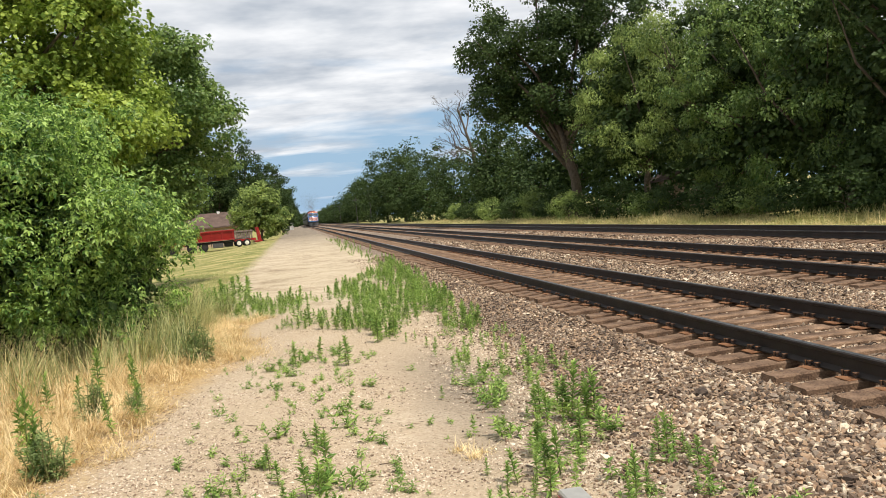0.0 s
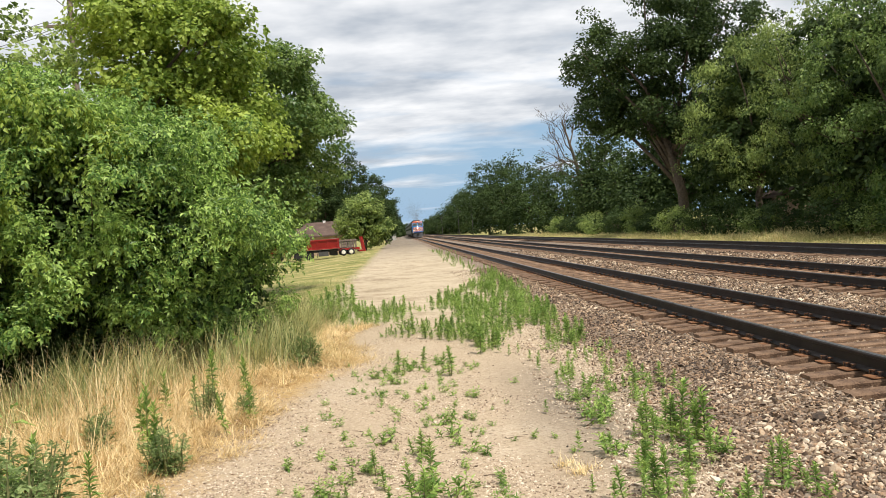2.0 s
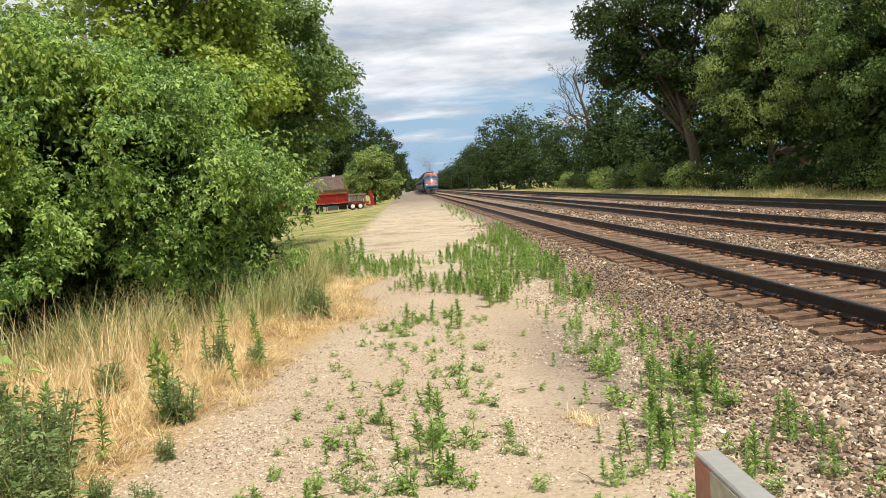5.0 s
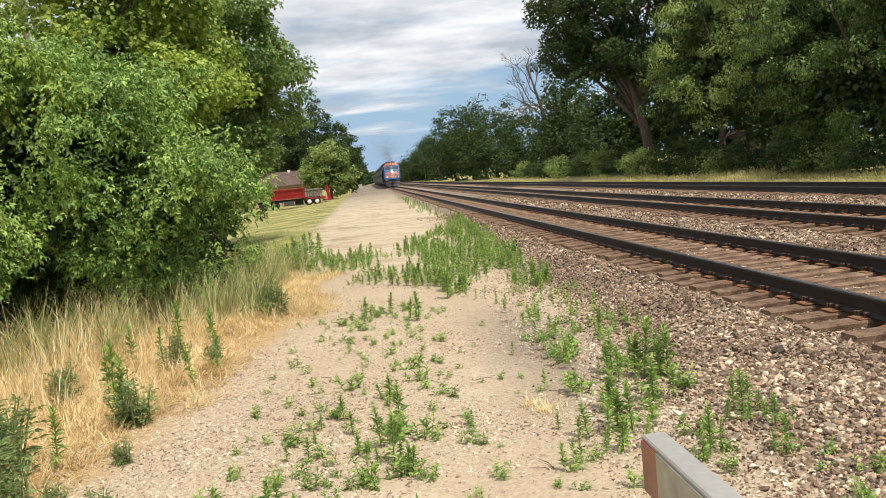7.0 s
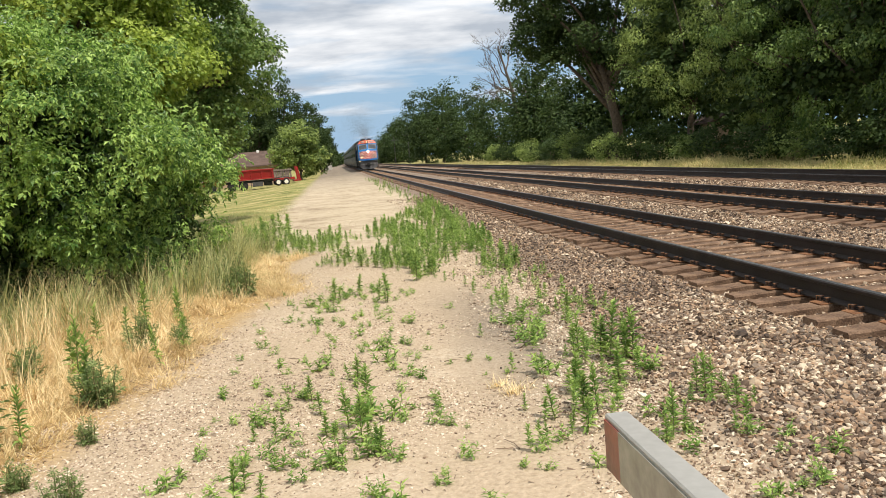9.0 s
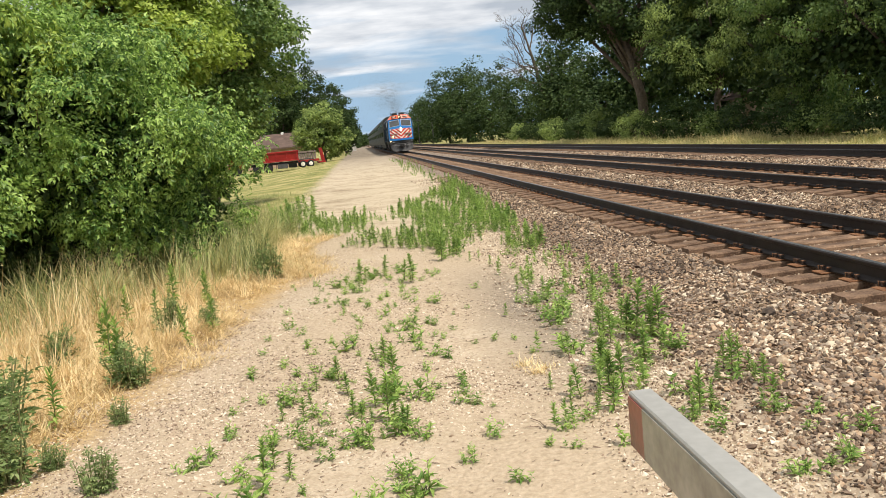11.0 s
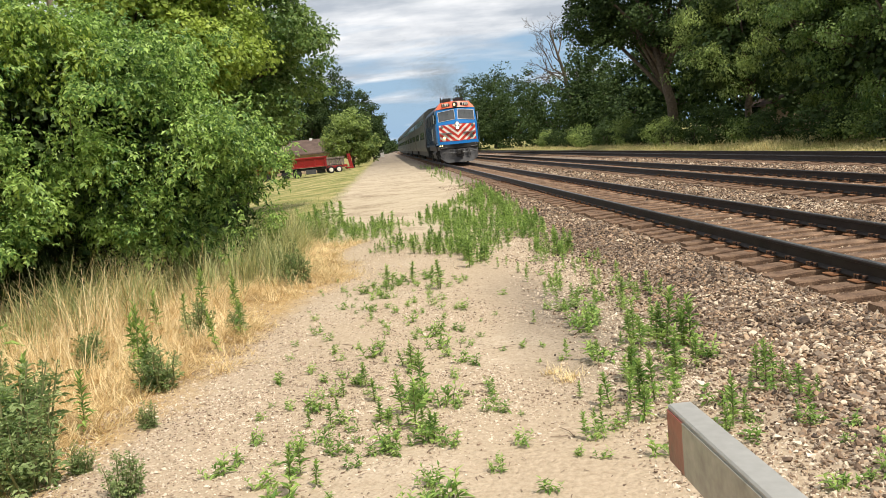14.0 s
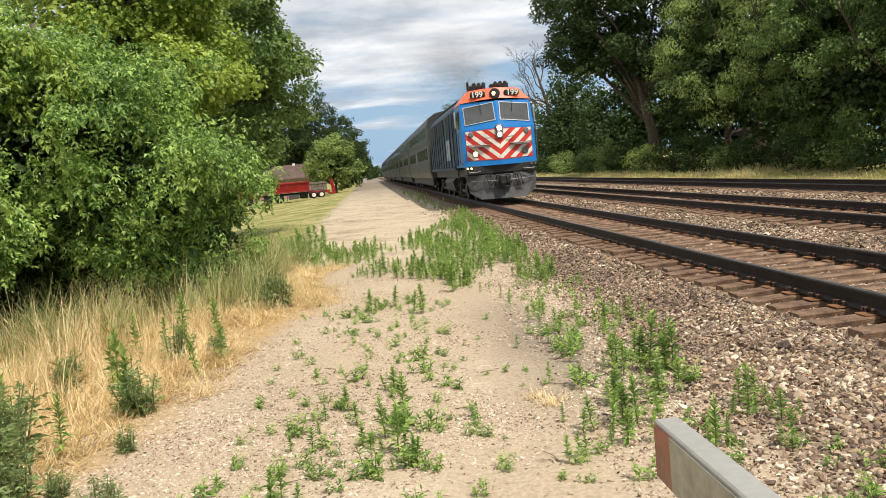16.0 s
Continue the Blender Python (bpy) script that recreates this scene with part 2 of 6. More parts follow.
def tube(bm, path, radii, sides=8, caps=True):
    """A tube through the points of path, with a radius for each."""
    rings = []
    pts = [Vector(p) for p in path]
    for i, p in enumerate(pts):
        way = (pts[min(i + 1, len(pts) - 1)] - pts[max(i - 1, 0)]).normalized()
        side = way.cross(Vector((0, 0, 1)) if abs(way.z) < 0.9 else Vector((1, 0, 0))).normalized()
        top = side.cross(way)
        r = radii[i] if isinstance(radii, (list, tuple)) else radii
        rings.append([bm.verts.new(p + (side * math.cos(a) + top * math.sin(a)) * r) for a in np.linspace(0, 2 * math.pi, sides, endpoint=False)])
    for a, b in zip(rings, rings[1:]):
        for i in range(sides):
            bm.faces.new((a[i], a[(i + 1) % sides], b[(i + 1) % sides], b[i]))
    if caps:
        bm.faces.new(rings[0][::-1])
        bm.faces.new(rings[-1])
    return bm


def disc_solid(bm, centre, axis, radius, depth, sides=20, bevel=0.0):
    """A short cylinder along axis 'x', 'y' or 'z'."""
    way = {"x": Vector((1, 0, 0)), "y": Vector((0, 1, 0)), "z": Vector((0, 0, 1))}[axis]
    c = Vector(centre)
    b = min(bevel, depth * 0.4)
    if b:
        tube(bm, [c - way * depth / 2, c - way * (depth / 2 - b), c + way * (depth / 2 - b), c + way * depth / 2], [radius - b, radius, radius, radius - b], sides)
    else:
        tube(bm, [c - way * depth / 2, c + way * depth / 2], radius, sides)
    return bm


def loft(bm, sections, closed=True, caps=True, slot=0):
    """Skins between sections, lists of equally many points."""
    rings = [[bm.verts.new(p) for p in s] for s in sections]
    n = len(rings[0])
    for a, b in zip(rings, rings[1:]):
        for i in range(n if closed else n - 1):
            bm.faces.new((a[i], a[(i + 1) % n], b[(i + 1) % n], b[i])).material_index = slot
    if caps and closed:
        bm.faces.new(rings[0][::-1]).material_index = slot
        bm.faces.new(rings[-1]).material_index = slot
    return bm


LEAF_FINE = (np.array([(0, 0, 0), (-0.5, 0.4, 0.12), (0, 0.45, 0), (0.5, 0.4, 0.12), (0, 1, -0.14)], float), np.array([(0, 2, 1), (0, 3, 2), (1, 2, 4), (2, 3, 4)]))
LEAF_COARSE = (np.array([(0, 0, 0), (0.55, 0.45, 0.1), (0, 1, -0.1), (-0.55, 0.45, 0.1)], float), np.array([(0, 1, 2), (0, 2, 3)]))


def compound_leaf():
    """Five folded leaflets on one drooping stalk."""
    v, f = [], []
    for y0, turn, ln in ((0.26, 64, 0.40), (0.30, -60, 0.40), (0.56, 50, 0.44), (0.60, -46, 0.44), (0.66, 3, 0.52)):
        c, d = math.cos(radians(turn)), math.sin(radians(turn))
        base = len(v)
        for along, across, rise in ((0, 0, 0), (0.48, 0.25, 0.07), (1, 0, -0.3), (0.48, -0.25, 0.07)):
            v.append(((d * along + c * across) * ln, y0 + (c * along - d * across) * ln, (rise - 0.12 * abs(d)) * ln - 0.2 * y0 * y0))
        f += [(base, base + 2, base + 1), (base, base + 3, base + 2)]
    return np.array(v, float), np.array(f)


LEAF_COMPOUND = compound_leaf()


def spread(template, at, ways, normals, lengths, widths):
    """Many copies of a template leaf: y along ways, z along normals."""
    tv, tf = template
    w = ways / np.maximum(np.linalg.norm(ways, axis=1, keepdims=True), 1e-6)
    s = np.cross(w, normals)
    s /= np.maximum(np.linalg.norm(s, axis=1, keepdims=True), 1e-6)
    u = np.cross(s, w)
    v = at[:, None] + tv[None, :, :1] * (s * widths[:, None])[:, None] + tv[None, :, 1:2] * (w * lengths[:, None])[:, None] + tv[None, :, 2:] * (u * lengths[:, None])[:, None]
    f = tf[None] + (np.arange(len(at)) * len(tv))[:, None, None]
    return v.reshape(-1, 3), f.reshape(-1, tf.shape[1])


def unit(rng, n):
    d = rng.normal(size=(n, 3))
    return d / np.linalg.norm(d, axis=1, keepdims=True)


def crown_points(rng, blobs, clumps, shell=0.35, boughs=0, reach=1.0):
    """Centres of leaf clumps, mostly in the outer part of overlapping ellipsoids; with boughs they gather round so many of them."""
    if boughs:
        b, d = crown_points(rng, blobs, boughs, shell)
        pick = rng.integers(boughs, size=clumps)
        r = reach * rng.uniform(0.6, 1.3, boughs)[pick] * rng.uniform(0.2, 1.0, clumps) ** 0.5
        e = unit(rng, clumps)
        return b[pick] + e * r[:, None] * np.array([1.0, 1.0, 0.62]), d[pick] * 0.5 + e * 0.5
    size = np.array([b[3] * b[4] + b[4] * b[5] + b[3] * b[5] for b in blobs])
    which = rng.choice(len(blobs), clumps, p=size / size.sum())
    b = np.array(blobs, float)[which]
    d = unit(rng, clumps)
    r = rng.uniform(shell, 1.0, clumps) ** 0.5
    r *= 1 + 0.2 * np.sin(d[:, 0] * 5 + which) * np.cos(d[:, 2] * 6 + 2 * which) + 0.08 * np.sin(d[:, 1] * 11 + d[:, 2] * 9)
    return b[:, :3] + d * b[:, 3:6] * r[:, None], d


def crown(name, mat, parent, rng, blobs, clumps, clump_r, per, leaf, template=LEAF_COARSE, droop=0.35, shell=0.35, flat=0.6, floor=0.0, slim=0.45, boughs=0, reach=1.0):
    at, out = crown_points(rng, blobs, clumps, shell, boughs, reach)
    n = clumps * per
    c, o = np.repeat(at, per, 0), np.repeat(out, per, 0)
    d = unit(rng, n)
    rad = np.repeat(clump_r * rng.uniform(0.6, 1.35, clumps), per)
    p = c + d * (rad * rng.uniform(0.25, 1, n) ** 0.6)[:, None] * np.array([1, 1, flat])
    p[:, 2] = np.maximum(p[:, 2], floor + rng.uniform(0, 0.3, n))
    normal = o * 0.5 + d * 0.5 + unit(rng, n) * 0.55 + np.array([0, 0, 0.75])
    way = d * 0.8 + unit(rng, n) * 0.8 - np.array([0, 0, droop])
    size = leaf * rng.uniform(0.65, 1.3, n)
    v, f = spread(template, p, way, normal, size, size * slim * 2 * rng.uniform(0.8, 1.2, n))
    return raw_mesh(name, v, f, mat, parent), at


def limbs(bm, rng, foot, fork, tips, radius, twist=0.5, stem=True):
    """A trunk from foot to fork and limbs from it to the tips."""
    foot, fork = Vector(foot), Vector(fork)
    steps = 5
    trunk = [foot.lerp(fork, i / steps) + Vector((rng.normal(), rng.normal(), 0)) * radius * (0.5 if 0 < i else 0) for i in range(steps + 1)]
    if stem:
        tube(bm, trunk, [radius * (1.35 if i == 0 else 1.05 - 0.09 * i) for i in range(steps + 1)], 9)
    for tip in tips:
        tip = Vector(tip)
        k = rng.uniform(0.45, 1.0)
        a = foot.lerp(fork, k)
        mid = a.lerp(tip, 0.5) + Vector((rng.normal(), rng.normal(), abs(rng.normal()))) * twist
        r = radius * rng.uniform(0.28, 0.5)
        tube(bm, [a, a.lerp(mid, 0.5) + Vector((0, 0, 0.2 * twist)), mid, mid.lerp(tip, 0.55), tip], [r, r * 0.8, r * 0.6, r * 0.35, r * 0.12], 6)
    return bm


def tree(name, label, category, seed, foot, fork, blobs, mat, clumps, clump_r, per, leaf, radius=0.3, bark=None, branches=14, group="", split=False, **kw):
    rng = np.random.default_rng(seed)
    t = thing(name, label, category, group=group)
    ob, at = crown("crown", mat, t, rng, blobs, clumps, clump_r, per, leaf, **kw)
    bm = bmesh.new()
    tips = [at[i] for i in rng.choice(len(at), branches)]
    limbs(bm, rng, foot, fork, [] if split else tips, radius, 0.08 * (blobs[0][3] + 1))
    part("trunk", bm, bark or BARK, t, smooth=True)
    for tip in tips if split else ():
        bm = bmesh.new()
        limbs(bm, rng, foot, fork, [tip], radius, 0.08 * (blobs[0][3] + 1), False)
        part("limb", bm, bark or BARK, t, smooth=True)
    return t


# ---- ground ----
GROUND = -0.25
CLAY = np.array([0.43, 0.33, 0.225])


def step(v, a, b):
    k = np.clip((v - a) / (b - a), 0, 1)
    return k * k * (3 - 2 * k)


def ground_height(x, y):
    """The path, the raised track bed and the falling lawn."""
    x, y = np.asarray(x, float), np.asarray(y, float)
    z = GROUND + 0 * x
    z = z + (-0.225 - z) * step(x, 2.2, 3.7) * (1 - step(x, 16.2, 17.6))
    for a, b in ((4.43, 5.94), (8.60, 10.11), (13.40, 14.91)):
        z = z - 0.034 * step(x, a - 0.75, a - 0.45) * (1 - step(x, b + 0.45, b + 0.75))
        z = z + 0.03 * step(x, a - 0.05, a + 0.15) * (1 - step(x, b - 0.15, b + 0.05))
    z = z - 0.10 * step(x, 17.0, 20.0)
    z = z - 0.42 * step(-x, 2.6, 9.0) * step(y, 18, 60) - 0.08 * step(-x, 1.8, 4.0) * (1 - step(y, 18, 60))
    z = z + 0.025 * np.sin(x * 1.7 + 0.6 * np.sin(y * 0.5)) * np.cos(y * 0.43 + x * 0.3) * (1 - step(x, 2.2, 3.2))
    z = z + 0.012 * np.sin(x * 5.1 + y * 1.3) * np.sin(y * 3.7 - x * 2.0) * (1 - step(x, 3.4, 3.8))
    return z


def ground_z(x, y):
    return float(ground_height(x, y))


def build_ground():
    xs = np.unique(np.concatenate([[-2500, -900, -400, -200, -120, -80, -60, -45, -35, -28, -22, -18, -15], np.arange(-13, 5, 0.14), np.arange(5, 20, 0.5), [22, 26, 32, 40, 55, 80, 130, 250, 500, 1000, 2500]]).round(3))
    ys = np.unique(np.concatenate([[-2000, -600, -200, -80, -40, -20, -12, -8, -5], np.arange(-3, 26, 0.16), np.arange(26, 60, 0.6), np.arange(60, 160, 3), [170, 190, 220, 260, 320, 400, 520, 700, 1000, 1600, 2600, 4500]]).round(3))
    gx, gy = np.meshgrid(xs, ys)
    v = np.stack([gx, gy, ground_height(gx, gy)], -1).reshape(-1, 3)
    i = np.arange(len(ys) - 1)[:, None] * len(xs) + np.arange(len(xs) - 1)[None]
    f = np.stack([i, i + 1, i + 1 + len(xs), i + len(xs)], -1).reshape(-1, 4)
    ob = raw_mesh("ground", v, f, ground_material(), smooth=True)
    tagged(ob, "pale sandy gravel path beside grass and railway ballast", "ground", kind="structure")


def ground_material():
    m = bpy.data.materials.new("ground_mix")
    m.use_nodes = True
    n, l = m.node_tree.nodes, m.node_tree.links
    bsdf = n["Principled BSDF"]
    bsdf.inputs["Roughness"].default_value = 0.92
    bsdf.inputs["Specular IOR Level"].default_value = 0.15
    tc = n.new("ShaderNodeTexCoord")
    sep = n.new("ShaderNodeSeparateXYZ")
    l.new(tc.outputs["Object"], sep.inputs[0])
    X, Y = sep.outputs[0], sep.outputs[1]

    def put(sock, v):
        if isinstance(v, (int, float)):
            sock.default_value = v
        else:
            l.new(v, sock)

    def op(kind, a, b=0.0, c=None, clamp=False):
        q = n.new("ShaderNodeMath")
        q.operation, q.use_clamp = kind, clamp
        put(q.inputs[0], a)
        put(q.inputs[1], b)
        if c is not None:
            put(q.inputs[2], c)
        return q.outputs[0]

    def noise_at(scale, detail=4.0, rough=0.55):
        q = n.new("ShaderNodeTexNoise")
        q.inputs["Scale"].default_value, q.inputs["Detail"].default_value, q.inputs["Roughness"].default_value = scale, detail, rough
        l.new(tc.outputs["Object"], q.inputs["Vector"])
        return q.outputs[0]

    def ramp(v, *stops):
        q = n.new("ShaderNodeValToRGB")
        e = q.color_ramp.elements
        while len(e) < len(stops):
            e.new(0.5)
        for el, (p, c) in zip(e, stops):
            el.position, el.color = p, (*c, 1)
        l.new(v, q.inputs[0])
        return q.outputs[0]

    def blend(fac, a, b):
        q = n.new("ShaderNodeMix")
        q.data_type = "RGBA"
        put(q.inputs[0], fac)
        l.new(a, q.inputs[6])
        l.new(b, q.inputs[7])
        return q.outputs[2]

    wob = op("MULTIPLY", op("SUBTRACT", noise_at(0.8), 0.5), 1.8)
    wob2 = op("MULTIPLY", op("SUBTRACT", noise_at(3.0, 5.0), 0.5), 1.2)
    big, mid, fine, cell = noise_at(0.35), noise_at(2.2, 5), noise_at(26, 6, 0.65), n.new("ShaderNodeTexVoronoi")
    cell.inputs["Scale"].default_value = 34
    l.new(tc.outputs["Object"], cell.inputs["Vector"])
    # gravel path, with finer sand in patches
    chips = n.new("ShaderNodeTexVoronoi")
    chips.inputs["Scale"].default_value = 52
    l.new(tc.outputs["Object"], chips.inputs["Vector"])
    gravel = ramp(chips.outputs["Color"], (0.12, (0.26, 0.20, 0.135)), (0.42, (0.51, 0.415, 0.30)), (0.8, (0.68, 0.585, 0.455)))
    gravel = blend(op("MULTIPLY", op("SUBTRACT", fine, 0.52), 6.0, clamp=True), gravel, ramp(fine, (0.5, (0.24, 0.18, 0.125)), (0.7, (0.58, 0.49, 0.36))))
    sand = ramp(fine, (0.3, (0.35, 0.27, 0.18)), (0.7, (0.52, 0.415, 0.295)))
    path = blend(op("MULTIPLY", op("SUBTRACT", mid, 0.42), 5.0, clamp=True), gravel, sand)
    worn = blend(op("MULTIPLY", op("SUBTRACT", big, 0.5), 4.0, clamp=True), sand, path)
    far_sand = ramp(op("ADD", op("MULTIPLY", noise_at(0.7, 6, 0.7), 0.6), op("MULTIPLY", noise_at(7.0, 5, 0.7), 0.4)), (0.38, (0.30, 0.235, 0.155)), (0.5, (0.47, 0.385, 0.27)), (0.6, (0.54, 0.455, 0.325)))
    path = blend(op("MULTIPLY", op("SUBTRACT", Y, 15.0), 0.25, clamp=True), worn, far_sand)
    # Far path browned and darkened to paint in the cloud shade lying there.
    far_shade = ramp(noise_at(0.9, 6), (0.35, (0.17, 0.14, 0.105)), (0.65, (0.29, 0.24, 0.18)))
    path = blend(op("MULTIPLY", op("ADD", op("SUBTRACT", Y, 48.0), op("MULTIPLY", wob, 14.0)), 0.014, clamp=True), path, far_shade)
    # dark damp streak by the ballast
    damp = ramp(fine, (0.3, (0.17, 0.135, 0.10)), (0.7, (0.29, 0.24, 0.18)))
    streak = op("SUBTRACT", 1.0, op("ABSOLUTE", op("MULTIPLY", op("SUBTRACT", op("ADD", X, op("MULTIPLY", wob, 0.35)), 1.55), 1.3)), clamp=True)
    streak = op("MULTIPLY", streak, op("SUBTRACT", 1.0, op("ABSOLUTE", op("MULTIPLY", op("SUBTRACT", Y, 8.8), 0.3)), clamp=True))
    path = blend(op("MULTIPLY", streak, 1.3, clamp=True), path, damp)
    # ballast bed
    bed = ramp(cell.outputs["Color"], (0.2, (0.11, 0.08, 0.058)), (0.5, (0.22, 0.16, 0.115)), (0.85, (0.36, 0.29, 0.22)))
    edge = op("ADD", op("ADD", X, op("MULTIPLY", wob, 0.35)), op("MULTIPLY", wob2, 0.35))
    on_bed = op("MULTIPLY", op("SUBTRACT", edge, op("ADD", 2.0, op("MULTIPLY", op("MINIMUM", op("SUBTRACT", Y, 6.0), 16.0), 0.055))), 2.2, clamp=True)
    col = blend(on_bed, path, bed)
    # dry straw litter on the left, lawn beyond, verge on the far side
    straw = ramp(fine, (0.3, (0.28, 0.175, 0.075)), (0.7, (0.55, 0.39, 0.18)))
    lawn = ramp(op("ADD", op("MULTIPLY", noise_at(0.5, 5), 0.7), op("MULTIPLY", noise_at(9, 4), 0.3)), (0.34, (0.12, 0.14, 0.04)), (0.48, (0.24, 0.235, 0.075)), (0.62, (0.44, 0.36, 0.165)))
    left = op("MULTIPLY", X, -1.0)
    near_edge = op("ADD", op("SUBTRACT", op("MULTIPLY", Y, -0.155), -2.62), 0.0)
    near_edge = op("MAXIMUM", near_edge, 0.75)
    on_straw = op("MULTIPLY", op("SUBTRACT", op("ADD", left, op("ADD", op("MULTIPLY", wob, 0.45), op("MULTIPLY", wob2, 0.4))), near_edge), 2.5, clamp=True)
    on_straw = op("MULTIPLY", on_straw, op("SUBTRACT", 1.0, op("MULTIPLY", op("SUBTRACT", Y, 16.0), 0.5), clamp=True))
    col = blend(on_straw, col, straw)
    lawn_edge = op("ADD", 1.75, op("MULTIPLY", op("MINIMUM", op("SUBTRACT", Y, 25.0), 90.0), 0.002))
    on_lawn = op("MULTIPLY", op("SUBTRACT", op("ADD", left, op("ADD", op("MULTIPLY", wob, 0.5), op("MULTIPLY", wob2, 0.3))), lawn_edge), 1.6, clamp=True)
    on_lawn = op("MULTIPLY", on_lawn, op("MULTIPLY", op("SUBTRACT", Y, 17.0), 0.5, clamp=True))
    col = blend(on_lawn, col, lawn)
    on_verge = op("MULTIPLY", op("SUBTRACT", op("ADD", X, wob), 16.8), 1.2, clamp=True)
    col = blend(on_verge, col, lawn)
    l.new(col, bsdf.inputs["Base Color"])
    bump = n.new("ShaderNodeBump")
    bump.inputs["Strength"].default_value, bump.inputs["Distance"].default_value = 0.5, 0.03
    l.new(op("ADD", fine, op("MULTIPLY", cell.outputs["Distance"], -0.6)), bump.inputs["Height"])
    l.new(bump.outputs[0], bsdf.inputs["Normal"])
    return m


build_ground()

# ---- tracks ----
RAILS = ((4.43, 5.94), (8.60, 10.11), (13.40, 14.91))
TIE_STEP, TIE_TOP = 0.495, -0.185
RAIL_PROFILE = [(-0.07, -0.172), (0.07, -0.172), (0.07, -0.160), (0.012, -0.135), (0.010, -0.045), (0.036, -0.034), (0.036, -0.010), (0.026, 0.0), (-0.026, 0.0), (-0.036, -0.010), (-0.036, -0.034), (-0.010, -0.045), (-0.012, -0.135), (-0.07, -0.160)]


def tie_mesh(seed):
    rng = np.random.default_rng(seed)
    bm = bmesh.new()
    stations = np.linspace(-1.30, 1.30, 7)
    secs = []
    for i, x in enumerate(stations):
        w = 0.115 + rng.normal() * 0.006
        h = rng.normal() * 0.006 - (0.012 if i in (0, 6) else 0)
        yo = rng.normal() * 0.006
        secs.append([(x + (rng.normal() * 0.02 if i in (0, 6) else 0), yo - w, -0.17), (x, yo + w, -0.17), (x, yo + w, h - 0.015), (x, yo + w * 0.82, h), (x, yo + rng.normal() * 0.02, h - abs(rng.normal()) * 0.008), (x, yo - w * 0.82, h), (x, yo - w, h - 0.015)])
    loft(bm, secs)
    me = bpy.data.meshes.new("tie")
    bm.normal_update()
    bm.to_mesh(me)
    bm.free()
    me.materials.append(TIE_WOOD)
    return me


def plate_mesh():
    """A tie plate with its spikes and a rail anchor on both sides of the base."""
    bm = bmesh.new()
    box(bm, -0.17, 0.17, -0.095, 0.095, 0.0, 0.014, 0.004)
    for s in (-1, 1):
        for dy in (-0.055, 0.055):
            box(bm, s * 0.082 - 0.011, s * 0.082 + 0.011, dy - 0.011, dy + 0.011, 0.01, 0.045, slot=1)
            box(bm, s * 0.075 - 0.022, s * 0.075 + 0.022, dy - 0.018, dy + 0.018, 0.045, 0.062, 0.004, slot=1)
        box(bm, s * 0.078 - 0.012, s * 0.078 + 0.012, 0.105, 0.128, -0.02, 0.055, 0.004, slot=1)
    me = bpy.data.meshes.new("tie_plate")
    bm.normal_update()
    bm.to_mesh(me)
    bm.free()
    me.materials.append(RUST)
    me.materials.append(SPIKE)
    return me


TIES, PLATE = [tie_mesh(s) for s in range(8)], plate_mesh()


def build_track(number, xa, xb, reach, plated):
    rng = np.random.default_rng(40 + number)
    t = thing("railway_track", "railway track with dark rusty rails on weathered wooden ties in ballast", "railway track", group="parallel railway tracks", kind="structure")
    for x in (xa, xb):
        bm = bmesh.new()
        ys = [-30, 0, 10, 20, 40, 80, 160, 320, 640, 1200]
        secs = [[(x + px, y, pz) for px, pz in RAIL_PROFILE] for y in ys]
        loft(bm, secs)
        for f in bm.faces:
            if f.calc_center_median().z > -0.004:
                f.material_index = 1
        part("rail", bm, [RAIL_STEEL, RAIL_HEAD], t)
    mid = (xa + xb) / 2
    count = 0
    y = 1.2 + 0.2 * number
    rest = []
    while y < 420:
        y += TIE_STEP + rng.normal() * 0.022
        at = pose(mid + rng.normal() * 0.05, y, TIE_TOP + rng.normal() * 0.006, 0, 0, rng.normal() * 0.9)
        if count < reach:
            tie = new("tie", TIES[rng.integers(8)])
            tie.parent, tie.matrix_basis = t, at
            if y < plated:
                for x in (xa, xb):
                    p = new("tie_plate", PLATE)
                    p.parent = tie
                    p.matrix_basis = at.inverted() @ pose(x, y, TIE_TOP - 0.002)
        else:
            rest.append(y)
        count += 1
    rest = np.array(rest)
    v = np.array([(sx * 1.3, sy * 0.115, z) for z in (-0.1, 0.0) for sx, sy in ((-1, -1), (1, -1), (1, 1), (-1, 1))])
    f = np.array([(4, 5, 6, 7), (0, 1, 5, 4), (1, 2, 6, 5), (2, 3, 7, 6), (3, 0, 4, 7)])
    allv = (v[None] + np.stack([0 * rest + mid, rest, 0 * rest + TIE_TOP], -1)[:, None]).reshape(-1, 3)
    allf = (f[None] + (np.arange(len(rest)) * 8)[:, None, None]).reshape(-1, 4)
    tagged(raw_mesh("far_ties", allv, allf, TIE_WOOD, t), kind="stuff")


build_track(0, *RAILS[0], 290, 34)
build_track(1, *RAILS[1], 200, 28)
build_track(2, *RAILS[2], 160, 0)


